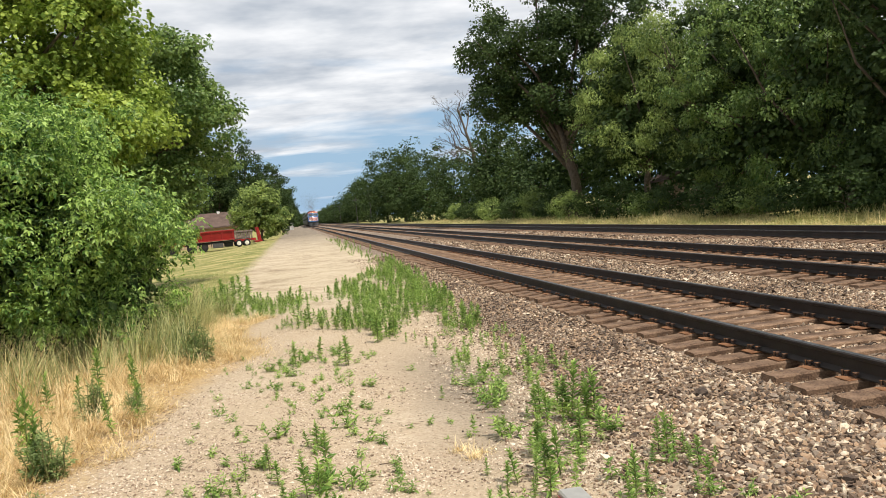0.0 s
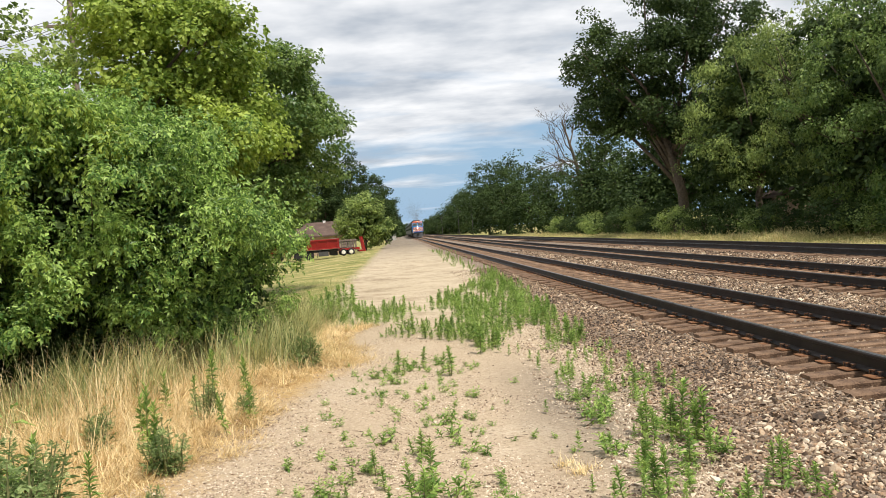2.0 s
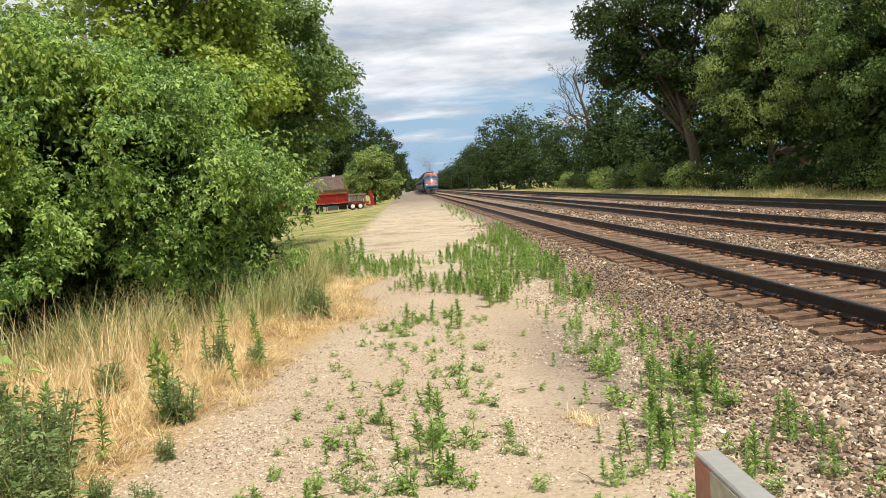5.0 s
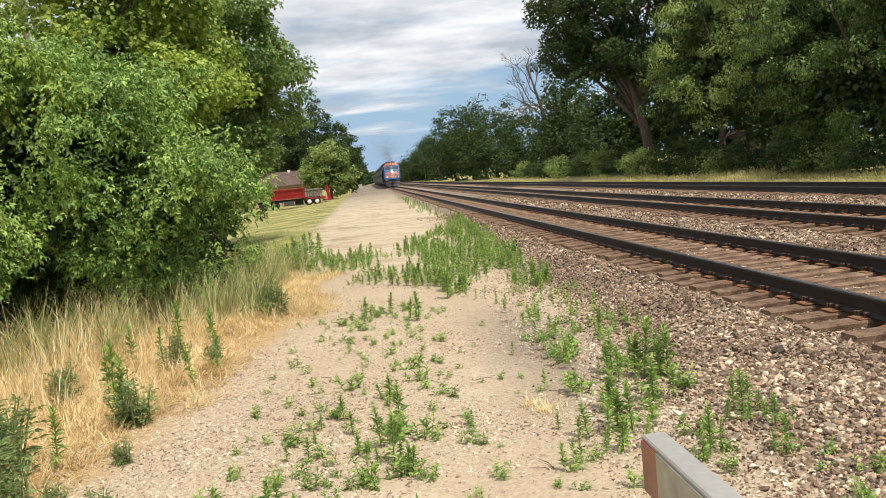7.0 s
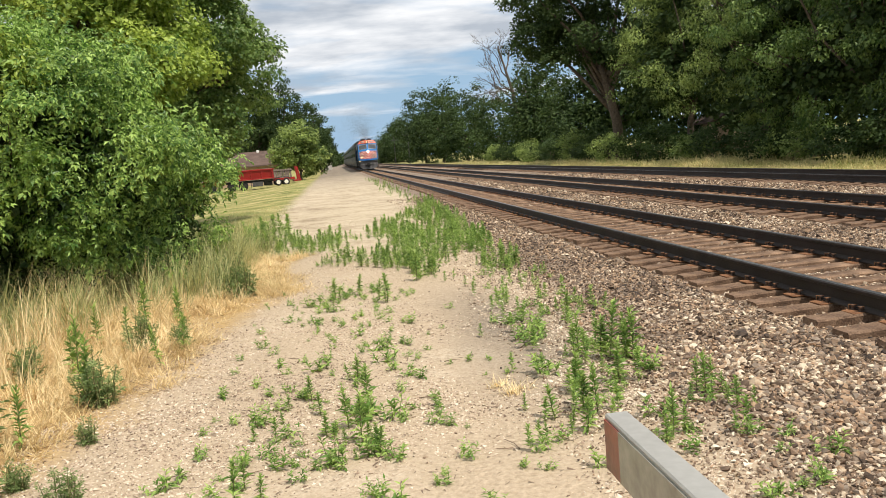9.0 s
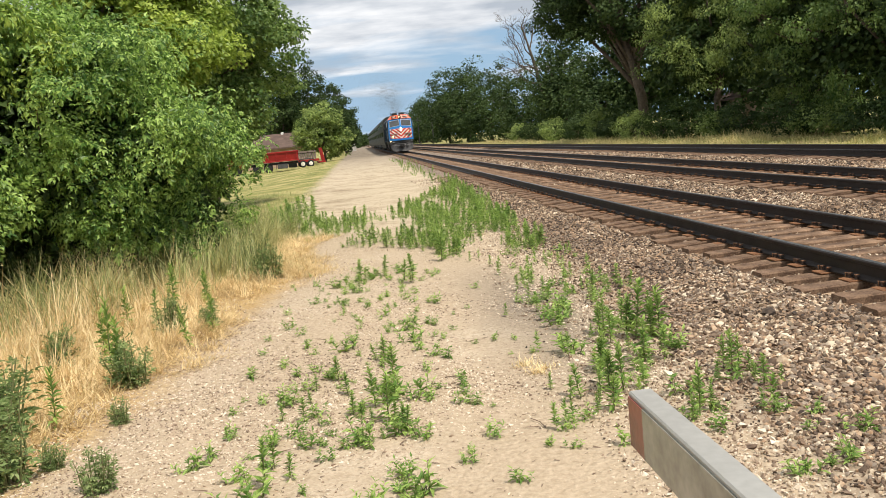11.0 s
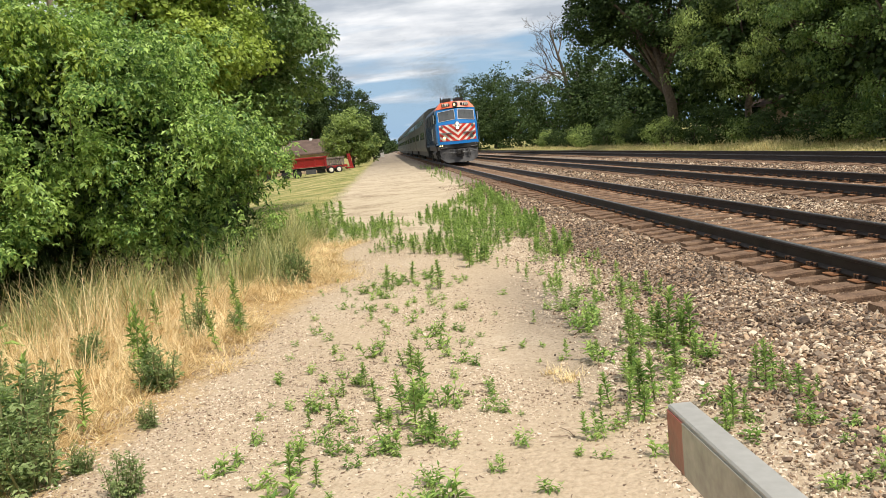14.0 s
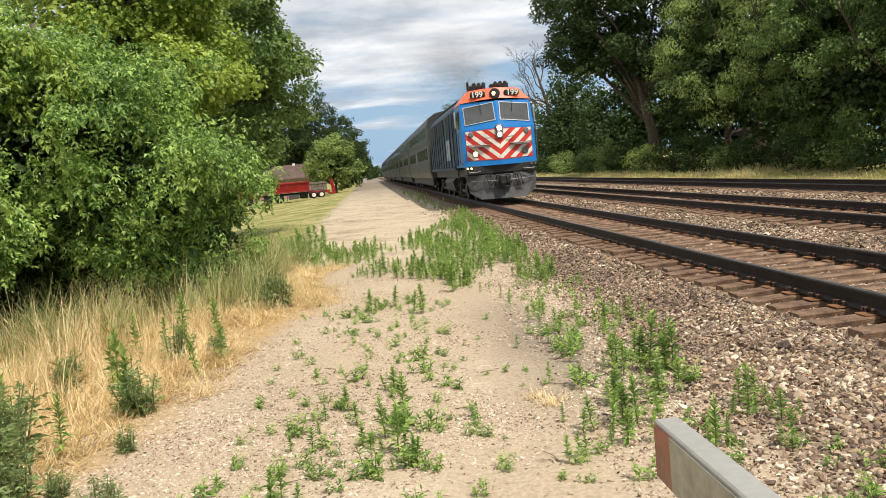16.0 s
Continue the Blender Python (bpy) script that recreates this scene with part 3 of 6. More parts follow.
# ---- trees and bushes on the house side ----
shoots = []
rng_shoot = np.random.default_rng(4)
for _ in range(46):
    x = rng_shoot.uniform(-7.4, -3.0)
    y = 12.6 + 0.35 * (x + 5) + rng_shoot.normal() * 0.7
    top = 3.35 - 0.2 * (x + 5.0) ** 2 if x > -5 else 3.3 + 0.4 * (x + 5.0)
    for k in range(3):
        shoots.append((x + rng_shoot.normal() * 0.08, y, top - 0.1 + 0.22 * k + rng_shoot.normal() * 0.2, 0.2 - 0.04 * k, 0.2 - 0.04 * k, 0.24))
bush = tree("boxelder_bush", "large bright green boxelder bush with drooping compound leaves", "bush", 3, (-4.9, 13.6, -0.4), (-4.6, 13.4, 1.6),
            [(-5.4, 12.6, 1.9, 2.1, 2.0, 1.42), (-4.5, 13.4, 2.1, 1.7, 2.0, 1.6), (-3.4, 14.0, 1.85, 1.55, 2.0, 1.5), (-2.85, 14.6, 1.15, 1.15, 1.7, 1.2), (-7.4, 12.0, 1.6, 1.6, 2.0, 1.1), (-6.3, 11.6, 1.6, 2.1, 1.2, 1.25), (-3.9, 13.2, 1.2, 1.3, 0.9, 0.95)] + shoots,
            LEAF_BUSH, 1850, 0.25, 25, 0.155, radius=0.07, branches=60, bark=BARK, template=LEAF_COMPOUND, droop=0.75, shell=0.5, flat=0.75, floor=0.15, slim=0.5, boughs=300, reach=0.56)
# Dark leaf fill: shade inside and under the bush, put into the colour.
crown("shaded_inner_foliage", LEAF_DARK, bush, np.random.default_rng(33), [(-5.2, 13.2, 2.0, 2.0, 1.5, 1.6), (-3.9, 14.0, 1.5, 1.6, 1.5, 1.4), (-7.2, 12.8, 1.6, 1.7, 1.4, 1.5), (-3.0, 14.9, 0.8, 0.8, 1.2, 0.8), (-5.6, 13.4, 0.45, 2.2, 1.0, 0.9), (-3.9, 14.2, 0.4, 1.3, 1.0, 0.8), (-7.8, 13.2, 0.5, 1.7, 1.0, 1.0)], 1150, 0.34, 40, 0.115, shell=0.0, floor=-0.2, slim=0.32)
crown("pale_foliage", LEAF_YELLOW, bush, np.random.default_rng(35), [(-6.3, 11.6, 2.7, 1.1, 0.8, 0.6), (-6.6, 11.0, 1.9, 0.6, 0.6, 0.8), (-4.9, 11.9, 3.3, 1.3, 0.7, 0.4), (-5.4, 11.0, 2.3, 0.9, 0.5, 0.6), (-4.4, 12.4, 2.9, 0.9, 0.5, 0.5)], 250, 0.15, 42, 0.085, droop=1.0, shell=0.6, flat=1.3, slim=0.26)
tree("yellow_green_tree", "tall leafy yellow-green maple behind the bush", "tree", 5, (-7.6, 25, -0.5), (-7.2, 25, 4.5),
     [(-5.9, 25, 7.6, 2.0, 2.8, 3.2), (-4.8, 25.5, 6.2, 1.7, 2.2, 2.6), (-6.4, 24.5, 7.0, 1.5, 2.4, 3.0), (-6.0, 24.8, 4.4, 1.9, 2.4, 2.2)],
     LEAF_YELLOW, 640, 0.5, 95, 0.13, radius=0.24, branches=26, split=True, droop=0.5, shell=0.4, boughs=95, reach=0.9)
tree("round_green_tree", "round-crowned green tree over the lawn", "tree", 6, (-5.2, 31, -0.6), (-5.0, 31, 3.5),
     [(-4.4, 31, 6.0, 2.5, 2.8, 3.1), (-3.3, 31, 5.3, 1.7, 2.2, 2.2), (-4.8, 31, 3.6, 2.3, 2.5, 2.0)],
     LEAF_GREEN, 640, 0.43, 95, 0.115, radius=0.22, branches=22, split=True, droop=0.6, shell=0.4, boughs=95, reach=0.8)
tree("background_tree", "tall green tree behind the hedge", "tree", 7, (-17, 38, -0.6), (-17, 38, 5), [(-17, 38, 8.5, 4.0, 3.5, 3.6), (-19.5, 37, 7.0, 3, 3, 3)], LEAF_MID, 420, 0.7, 45, 0.24, radius=0.3)
tree("lawn_tree", "small light green tree beside the lawn", "tree", 8, (-4.2, 108, -0.6), (-4.2, 108, 2.0), [(-4.3, 108, 3.8, 2.8, 3.0, 3.2), (-2.6, 108.5, 2.6, 1.8, 2.2, 2.2), (-6.0, 108, 2.8, 1.6, 2.0, 2.2)], LEAF_MID, 330, 0.6, 45, 0.24, radius=0.2, floor=-0.5)
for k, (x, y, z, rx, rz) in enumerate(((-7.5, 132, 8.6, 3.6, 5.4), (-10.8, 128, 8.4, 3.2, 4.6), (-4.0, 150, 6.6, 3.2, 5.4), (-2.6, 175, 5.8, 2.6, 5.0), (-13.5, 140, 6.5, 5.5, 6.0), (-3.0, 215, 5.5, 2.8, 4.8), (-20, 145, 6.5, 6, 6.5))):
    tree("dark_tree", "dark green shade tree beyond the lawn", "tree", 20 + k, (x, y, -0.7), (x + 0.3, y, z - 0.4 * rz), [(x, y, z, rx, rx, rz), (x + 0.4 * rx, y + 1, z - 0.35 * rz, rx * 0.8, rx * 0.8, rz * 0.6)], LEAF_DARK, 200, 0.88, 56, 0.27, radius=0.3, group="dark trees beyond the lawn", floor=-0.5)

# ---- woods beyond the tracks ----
# Shade on the wood's near side is put into the dark leaf colours.
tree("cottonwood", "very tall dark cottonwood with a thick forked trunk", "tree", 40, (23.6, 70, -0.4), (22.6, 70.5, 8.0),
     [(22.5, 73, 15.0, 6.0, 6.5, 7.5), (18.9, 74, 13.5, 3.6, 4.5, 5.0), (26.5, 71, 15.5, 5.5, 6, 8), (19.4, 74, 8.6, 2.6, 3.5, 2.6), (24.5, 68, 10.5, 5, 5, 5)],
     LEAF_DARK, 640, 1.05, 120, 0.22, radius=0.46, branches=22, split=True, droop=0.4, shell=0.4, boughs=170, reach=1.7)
# Sunlit trees take the lighter leaf colours, shaded ones LEAF_DARK.
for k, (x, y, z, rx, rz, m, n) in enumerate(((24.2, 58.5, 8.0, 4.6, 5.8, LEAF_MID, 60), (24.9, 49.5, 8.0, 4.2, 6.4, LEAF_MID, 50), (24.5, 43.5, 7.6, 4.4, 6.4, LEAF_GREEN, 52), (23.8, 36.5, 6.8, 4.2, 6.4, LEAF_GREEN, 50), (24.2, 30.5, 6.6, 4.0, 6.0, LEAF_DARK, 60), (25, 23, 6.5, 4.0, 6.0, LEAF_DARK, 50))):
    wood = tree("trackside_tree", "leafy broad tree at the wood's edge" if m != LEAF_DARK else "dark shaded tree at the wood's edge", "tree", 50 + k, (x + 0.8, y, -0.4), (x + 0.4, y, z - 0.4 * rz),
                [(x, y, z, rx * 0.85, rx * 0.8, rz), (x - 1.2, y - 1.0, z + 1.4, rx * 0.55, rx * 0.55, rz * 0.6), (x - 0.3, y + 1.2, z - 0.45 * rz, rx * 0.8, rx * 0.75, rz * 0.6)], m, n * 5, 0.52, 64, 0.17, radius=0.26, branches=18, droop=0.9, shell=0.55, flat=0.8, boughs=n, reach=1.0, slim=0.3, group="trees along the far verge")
    # Dark leaf fill colours in the shaded gaps of each crown.
    crown("shaded_inner_foliage", LEAF_DARK, wood, np.random.default_rng(350 + k), [(x + 0.9, y, z, rx * 0.7, rx * 0.7, rz * 0.9), (x + 0.6, y + 1.2, z - 0.45 * rz, rx * 0.7, rx * 0.7, rz * 0.55)], 150, 0.9, 46, 0.3, shell=0.1)
# Dark fill row: shade behind the front trees, put into its leaf colour.
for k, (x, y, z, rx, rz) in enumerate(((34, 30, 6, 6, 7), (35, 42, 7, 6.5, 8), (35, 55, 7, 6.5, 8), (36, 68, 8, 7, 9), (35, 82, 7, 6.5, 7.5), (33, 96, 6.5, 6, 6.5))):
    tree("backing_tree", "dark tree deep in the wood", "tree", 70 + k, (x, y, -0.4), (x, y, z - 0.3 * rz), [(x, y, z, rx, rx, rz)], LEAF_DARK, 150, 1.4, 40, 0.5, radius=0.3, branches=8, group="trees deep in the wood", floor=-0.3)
# Wood-edge leaves coloured dark for the shade they stand in.
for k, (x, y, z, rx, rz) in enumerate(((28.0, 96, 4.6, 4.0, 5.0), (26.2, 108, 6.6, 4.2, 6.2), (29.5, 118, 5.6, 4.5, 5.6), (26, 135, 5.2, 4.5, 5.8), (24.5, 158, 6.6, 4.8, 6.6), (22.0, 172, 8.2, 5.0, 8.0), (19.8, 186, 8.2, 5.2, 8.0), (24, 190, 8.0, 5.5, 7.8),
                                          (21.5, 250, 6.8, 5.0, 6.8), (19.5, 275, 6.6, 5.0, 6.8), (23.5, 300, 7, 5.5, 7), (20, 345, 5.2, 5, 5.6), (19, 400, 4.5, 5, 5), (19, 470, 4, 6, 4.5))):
    tree("wood_edge_tree", "tree of the wood along the railway, coloured dark as in shade", "tree", 90 + k, (x, y, -0.4), (x, y, z - 0.3 * rz), [(x, y, z, rx, rx, rz), (x - 1, y - 2, z - 0.4 * rz, rx * 0.9, rx, rz * 0.6)], LEAF_DARK, 190, 0.95 + 0.002 * y, 52, 0.25 + 0.0005 * y, radius=0.3, branches=8, shell=0.2, group="trees of the far wood edge", floor=-0.3)
rng_under = np.random.default_rng(12)
for k in range(22):
    y = 26 + 4.6 * k + rng_under.normal()
    h = rng_under.uniform(0.9, 2.0)
    x = 21.6 + rng_under.normal() * 0.6 + 0.012 * y
    tree("understory_shrub", "low green shrub at the foot of the wood", "shrub", 130 + k, (x, y, -0.4), (x, y, 0.3), [(x, y, h * 0.55, 1.5, 2.2, h * 0.8)], LEAF_DARK if k % 3 else LEAF_MID, 62, 0.42, 46, 0.13, radius=0.05, branches=8, group="shrubs at the foot of the wood", floor=-0.35)


def dead_tree():
    rng = np.random.default_rng(9)
    t = thing("dead_tree", "bare dead tree with grey forking branches", "tree")
    bm = bmesh.new()
    foot = Vector((26.0, 120, -0.4))
    tube(bm, [foot, (26.0, 120, 5), (25.6, 120, 9.0), (24.8, 120, 12.0), (23.9, 120, 15.6)], [0.42, 0.33, 0.26, 0.17, 0.04], 8)

    def fork(p, d, length, r, depth):
        q = p + d * length
        m = p.lerp(q, 0.5) + Vector((rng.normal(), rng.normal(), rng.normal())) * length * 0.07
        tube(bm, [p, m, q], [r, r * 0.75, r * 0.5], 5, False)
        if depth:
            for _ in range(3 if depth > 1 else 4):
                nd = (d + Vector((rng.normal(), rng.normal(), rng.normal() * 0.8)) * 0.55 + Vector((0, 0, 0.12))).normalized()
                fork(p.lerp(q, rng.uniform(0.5, 1)), nd, length * rng.uniform(0.5, 0.75), max(r * 0.52, 0.012), depth - 1)

    for z, dx, dz, ln in ((8.0, -1.0, 0.75, 3.6), (9.2, -0.8, 1.0, 3.8), (10.0, 0.6, 1.0, 3.0), (11.0, -0.5, 1.0, 3.4), (12.0, 0.35, 1.0, 3.0), (9.5, -1.0, 0.25, 3.0), (7.4, -1.0, 0.35, 3.0), (13, -0.2, 1, 2.6)):
        k = (z - 9) / 3
        fork(Vector((25.6 - max(k, 0) * 0.8, 120, z)), Vector((dx, rng.normal() * 0.4, dz)).normalized(), ln, 0.11, 4)
    part("trunk", bm, BARK, t, smooth=True)


dead_tree()

# ---- train ----
TRAIN_X = 5.20


def mirrored(points):
    return points + [(-x, y, z) for x, y, z in reversed(points)]


def cowl_ring(y, half=1.52, low=1.32, drop=0.0, narrow=0.0):
    pts = [(half, y, low), (half, y, 3.62 - drop), (half - 0.06 - narrow, y, 3.9 - drop), (half - 0.34 - narrow, y, 4.22 - drop), (half - 0.8 - narrow, y, 4.38 - drop)]
    return mirrored(pts)


def wheel_mesh():
    bm = bmesh.new()
    disc_solid(bm, (0, 0, 0), "x", 0.5, 0.13, 24, 0.015)
    disc_solid(bm, (0.05, 0, 0), "x", 0.53, 0.03, 24)
    disc_solid(bm, (-0.08, 0, 0), "x", 0.16, 0.08, 14, 0.02)
    return bm


def bogie(parent, y, wheelbase):
    bm = bmesh.new()
    for s in (-1, 1):
        loft(bm, [[(s * 1.02 + dx, y + yy, zz) for dx, zz in ((-0.07, z0), (0.07, z0), (0.07, z1), (-0.07, z1))] for yy, z0, z1 in ((-wheelbase / 2 - 0.5, 0.55, 0.75), (-wheelbase / 2, 0.42, 0.85), (-0.5, 0.35, 0.70), (0.5, 0.35, 0.70), (wheelbase / 2, 0.42, 0.85), (wheelbase / 2 + 0.5, 0.55, 0.75))])
        for dy in (-wheelbase / 2, wheelbase / 2):
            box(bm, s * 1.02 - 0.14, s * 1.02 + 0.14, y + dy - 0.16, y + dy + 0.16, 0.36, 0.68, 0.02)
        tube(bm, [(s * 1.16, y, 0.5), (s * 1.16, y, 0.9)], 0.11, 10)
    box(bm, -1.0, 1.0, y - 0.25, y + 0.25, 0.45, 0.85)
    b = part("bogie", bm, BLACK, parent)
    for dy in (-wheelbase / 2, wheelbase / 2):
        for s in (-1, 1):
            w = part("wheel", wheel_mesh(), BLACK, b, smooth=False)
            w.matrix_basis = pose(s * 0.76, y + dy, 0.5, 0, 0, 0 if s < 0 else 180)


def clip_poly(poly, inside, cut):
    out = []
    for a, b in zip(poly, poly[1:] + poly[:1]):
        if inside(a):
            out.append(a)
        if inside(a) != inside(b):
            out.append(cut(a, b))
    return out


def clip_rect(poly, u0, u1, v0, v1):
    for i, lim, sign in ((0, u0, 1), (0, u1, -1), (1, v0, 1), (1, v1, -1)):
        def inside(p, i=i, lim=lim, sign=sign):
            return sign * (p[i] - lim) >= -1e-9

        def cut(a, b, i=i, lim=lim):
            k = (lim - a[i]) / (b[i] - a[i])
            return (a[0] + k * (b[0] - a[0]), a[1] + k * (b[1] - a[1]))
        poly = clip_poly(poly, inside, cut) if poly else poly
    return poly


FACE = ((1.42, 0.02, 0.34), (2.86, 0.08, 0.40), (3.92, 0.40, 0.66))   # height, y on the centre line, y at the corners


def face_point(u, z, proud=0.0):
    """A point of the cab front, u metres from the centre line."""
    for (za, ca, ea), (zb, cb, eb) in zip(FACE, FACE[1:]):
        if z <= zb or zb == FACE[-1][0]:
            k = (z - za) / (zb - za)
            c, e = ca + k * (cb - ca), ea + k * (eb - ea)
            return Vector((u, c + (e - c) * abs(u) / 1.5 - proud, z))


def face_plate(bm, poly, proud, thick=0.012):
    """A thin plate on one half of the cab front, from (u, z) corners."""
    front = [bm.verts.new(face_point(u, z, proud)) for u, z in poly]
    rear = [bm.verts.new(face_point(u, z, proud - thick)) for u, z in poly]
    bm.faces.new(front)
    for i in range(len(poly)):
        j = (i + 1) % len(poly)
        bm.faces.new((front[j], front[i], rear[i], rear[j]))


def face_frame(bm, poly, proud, wide):
    c = (sum(p[0] for p in poly) / len(poly), sum(p[1] for p in poly) / len(poly))
    inner = [(c[0] + (u - c[0]) * (1 - wide / abs(max(0.3, abs(u - c[0])))), c[1] + (z - c[1]) * (1 - wide / max(0.3, abs(z - c[1])))) for u, z in poly]
    for i in range(len(poly)):
        j = (i + 1) % len(poly)
        face_plate(bm, [poly[i], poly[j], inner[j], inner[i]], proud, 0.03)


def plain_text(name, body, size, mat, parent, at):
    cu = bpy.data.curves.new(name, "FONT")
    cu.body, cu.size, cu.align_x, cu.align_y, cu.extrude = body, size, "CENTER", "CENTER", 0.003
    cu.offset = 0.006
    cu.materials.append(mat)
    ob = new(name, cu)
    ob.parent, ob.matrix_basis = parent, at
    return ob


def build_locomotive():
    t = thing("locomotive", "blue and orange diesel locomotive with red and white chevrons, headlights lit", "locomotive")
    # car body behind the cab
    bm = bmesh.new()
    loft(bm, [cowl_ring(3.2), cowl_ring(9.0), cowl_ring(16.9)])
    part("body", bm, [BLUE_SHADED], t, "weathered blue side panels coloured dark as in shade")
    bm = bmesh.new()
    for y in np.arange(3.6, 16.6, 1.35):
        for s in (-1, 1):
            box(bm, s * 1.535 - 0.02, s * 1.535 + 0.02, y, y + 0.05, 1.45, 3.75)
    for s in (-1, 1):
        box(bm, s * 1.54 - 0.025, s * 1.54 + 0.025, 3.3, 16.8, 1.34, 1.46)
    part("body_rib", bm, BLUE_SHADED, t)
    for y0, y1 in ((4.6, 6.8), (8.0, 11.2), (12.6, 15.6)):
        for s in (-1, 1):
            bm = bmesh.new()
            for z in np.arange(3.0, 3.7, 0.1):
                box(bm, s * 1.53 - 0.03, s * 1.53 + 0.03, y0, y1, z, z + 0.05)
            part("air_grille", bm, BLACK, t, "black slatted air grille")
    bm = boxes((-1.545, -1.53, 5.3, 7.0, 1.8, 2.7))
    part("side_panel", bm, material("pale_lettering", (0.2, 0.24, 0.28), (0.33, 0.38, 0.42), 0.5, 9, 40, 0), t, "pale worn panel")
    # cab with its bent front
    bm = bmesh.new()
    rows = []
    for z, half in ((1.42, 1.5), (2.86, 1.5), (3.92, 1.44)):
        rows.append([face_point(-half, z), face_point(-half * 0.5, z), face_point(0, z), face_point(half * 0.5, z), face_point(half, z)])
    grid = [[bm.verts.new(p) for p in r] for r in rows]
    for a, b in zip(grid, grid[1:]):
        for i in range(4):
            bm.faces.new((a[i], a[i + 1], b[i + 1], b[i]))
    for s in (0, 4):
        half = (-1.5, 1.5)[s == 4]
        rear = [bm.verts.new((half * k, 3.25, z)) for z, k in ((1.42, 1), (2.86, 1), (3.92, 0.96))]
        for i in range(2):
            bm.faces.new((grid[i][s], grid[i + 1][s], rear[i + 1], rear[i]))
    part("cab", bm, BLUE, t, "bright blue cab front")
    # orange roof over the cab
    bm = bmesh.new()
    lip = [(-1.46, 0.62, 3.90), (-0.72, 0.46, 3.97), (0, 0.36, 4.0), (0.72, 0.46, 3.97), (1.46, 0.62, 3.90)]
    top = [(-1.06, 0.86, 4.38), (-0.55, 0.72, 4.42), (0, 0.64, 4.44), (0.55, 0.72, 4.42), (1.06, 0.86, 4.38)]
    back = [(-1.06, 3.25, 4.38), (-0.55, 3.25, 4.42), (0, 3.25, 4.44), (0.55, 3.25, 4.42), (1.06, 3.25, 4.38)]
    low = [(-1.46, 3.25, 3.90), (1.46, 3.25, 3.90)]
    a, b, c = ([bm.verts.new(p) for p in r] for r in (lip, top, back))
    d = [bm.verts.new(p) for p in low]
    for i in range(4):
        bm.faces.new((a[i], a[i + 1], b[i + 1], b[i]))
        bm.faces.new((b[i], b[i + 1], c[i + 1], c[i]))
    bm.faces.new((a[0], b[0], c[0], d[0]))
    bm.faces.new((b[4], a[4], d[1], c[4]))
    part("cab_roof", bm, ORANGE, t, "orange-red cab roof")
    bm = bmesh.new()
    loft(bm, [[(x, y, z) for x, z in ((-1.05, 4.36), (-0.7, 4.47), (0.7, 4.47), (1.05, 4.36))] for y in (3.3, 16.8)])
    for y in (5.5, 8.5, 11.0, 13.8):
        disc_solid(bm, (0, y, 4.5), "z", 0.55, 0.12, 20, 0.02)
    part("roof", bm, BLACK, t, "sooty roof with fan housings")
    # chevrons: white stripes over a red panel on each half of the front
    for s in (-1, 1):
        bm = bmesh.new()
        face_plate(bm, [(s * 0.0, 1.62), (s * 1.36, 1.66), (s * 1.36, 2.78), (s * 0.0, 2.84)][::s], 0.012)
        panel = part("chevron_panel", bm, RED_PAINT, t, "red panel with slanted white stripes")
        for k in range(-4, 6):
            v = 1.60 + 0.42 * k
            poly = clip_rect([(0.0, v), (1.4, v + 1.4 * 0.82), (1.4, v + 0.19 + 1.4 * 0.82), (0.0, v + 0.19)], 0.0, 1.35, 1.67, 2.79)
            if len(poly) > 2:
                bm = bmesh.new()
                face_plate(bm, [(s * u, z) for u, z in poly][::s], 0.02)
                part("stripe", bm, WHITE_PAINT, panel)
        # windscreens
        pane = [(s * 0.09, 3.16), (s * 1.34, 3.02), (s * 1.36, 3.74), (s * 0.12, 3.87)]
        bm = bmesh.new()
        face_plate(bm, pane[::s], 0.012)
        g = part("windscreen", bm, GLASS, t, "dark reflecting windscreen")
        bm = bmesh.new()
        face_frame(bm, pane[::s], 0.03, 0.028)
        part("window_frame", bm, SILVER, g, "bright metal frame")
        bm = bmesh.new()
        tube(bm, [face_point(s * 0.70, 3.9, 0.05), face_point(s * 0.62, 3.45, 0.06)], 0.012, 6)
        part("wiper", bm, BLACK, g)
        # number boards
        bm = bmesh.new()
        box(bm, s * 0.70 - 0.31, s * 0.70 + 0.31, 0.46, 0.56, 4.08, 4.31, 0.04)
        nb = part("number_board", bm, BLACK, t, "black number board")
        nb.matrix_basis = pose(0, 0, 0)
        plain_text("number", "199", 0.31, WHITE_PAINT, nb, pose(s * 0.70, 0.455, 4.19, 90, 0, 0))
        # lower lamps, marker lamps
        for u, z, r, lit in ((1.02, 1.90, 0.10, s < 0), (1.14, 2.66, 0.08, False)):
            bm = bmesh.new()
            p = face_point(s * u, z, 0.03)
            disc_solid(bm, p, "y", r + 0.03, 0.06, 18, 0.01)
            h = part("lamp_housing", bm, HANDRAIL, t)
            bm = bmesh.new()
            disc_solid(bm, p + Vector((0, -0.035, 0)), "y", r, 0.03, 18, 0.008)
            part("lens", bm, LAMP_AMBER if lit else LENS, h)
        # grab rails and steps on the front
        bm = bmesh.new()
        tube(bm, [face_point(s * 0.42, 2.20, 0.02), face_point(s * 0.42, 2.20, 0.12), face_point(s * 1.30, 2.24, 0.14), face_point(s * 1.30, 2.24, 0.02)], 0.022, 8)
        tube(bm, [face_point(s * 0.28, 2.44, 0.02), face_point(s * 0.28, 2.47, 0.10), face_point(s * 0.62, 2.49, 0.10), face_point(s * 0.62, 2.47, 0.02)], 0.016, 8)
        box(bm, s * 0.85 - 0.42, s * 0.85 + 0.42, 0.04, 0.26, 2.15, 2.19)
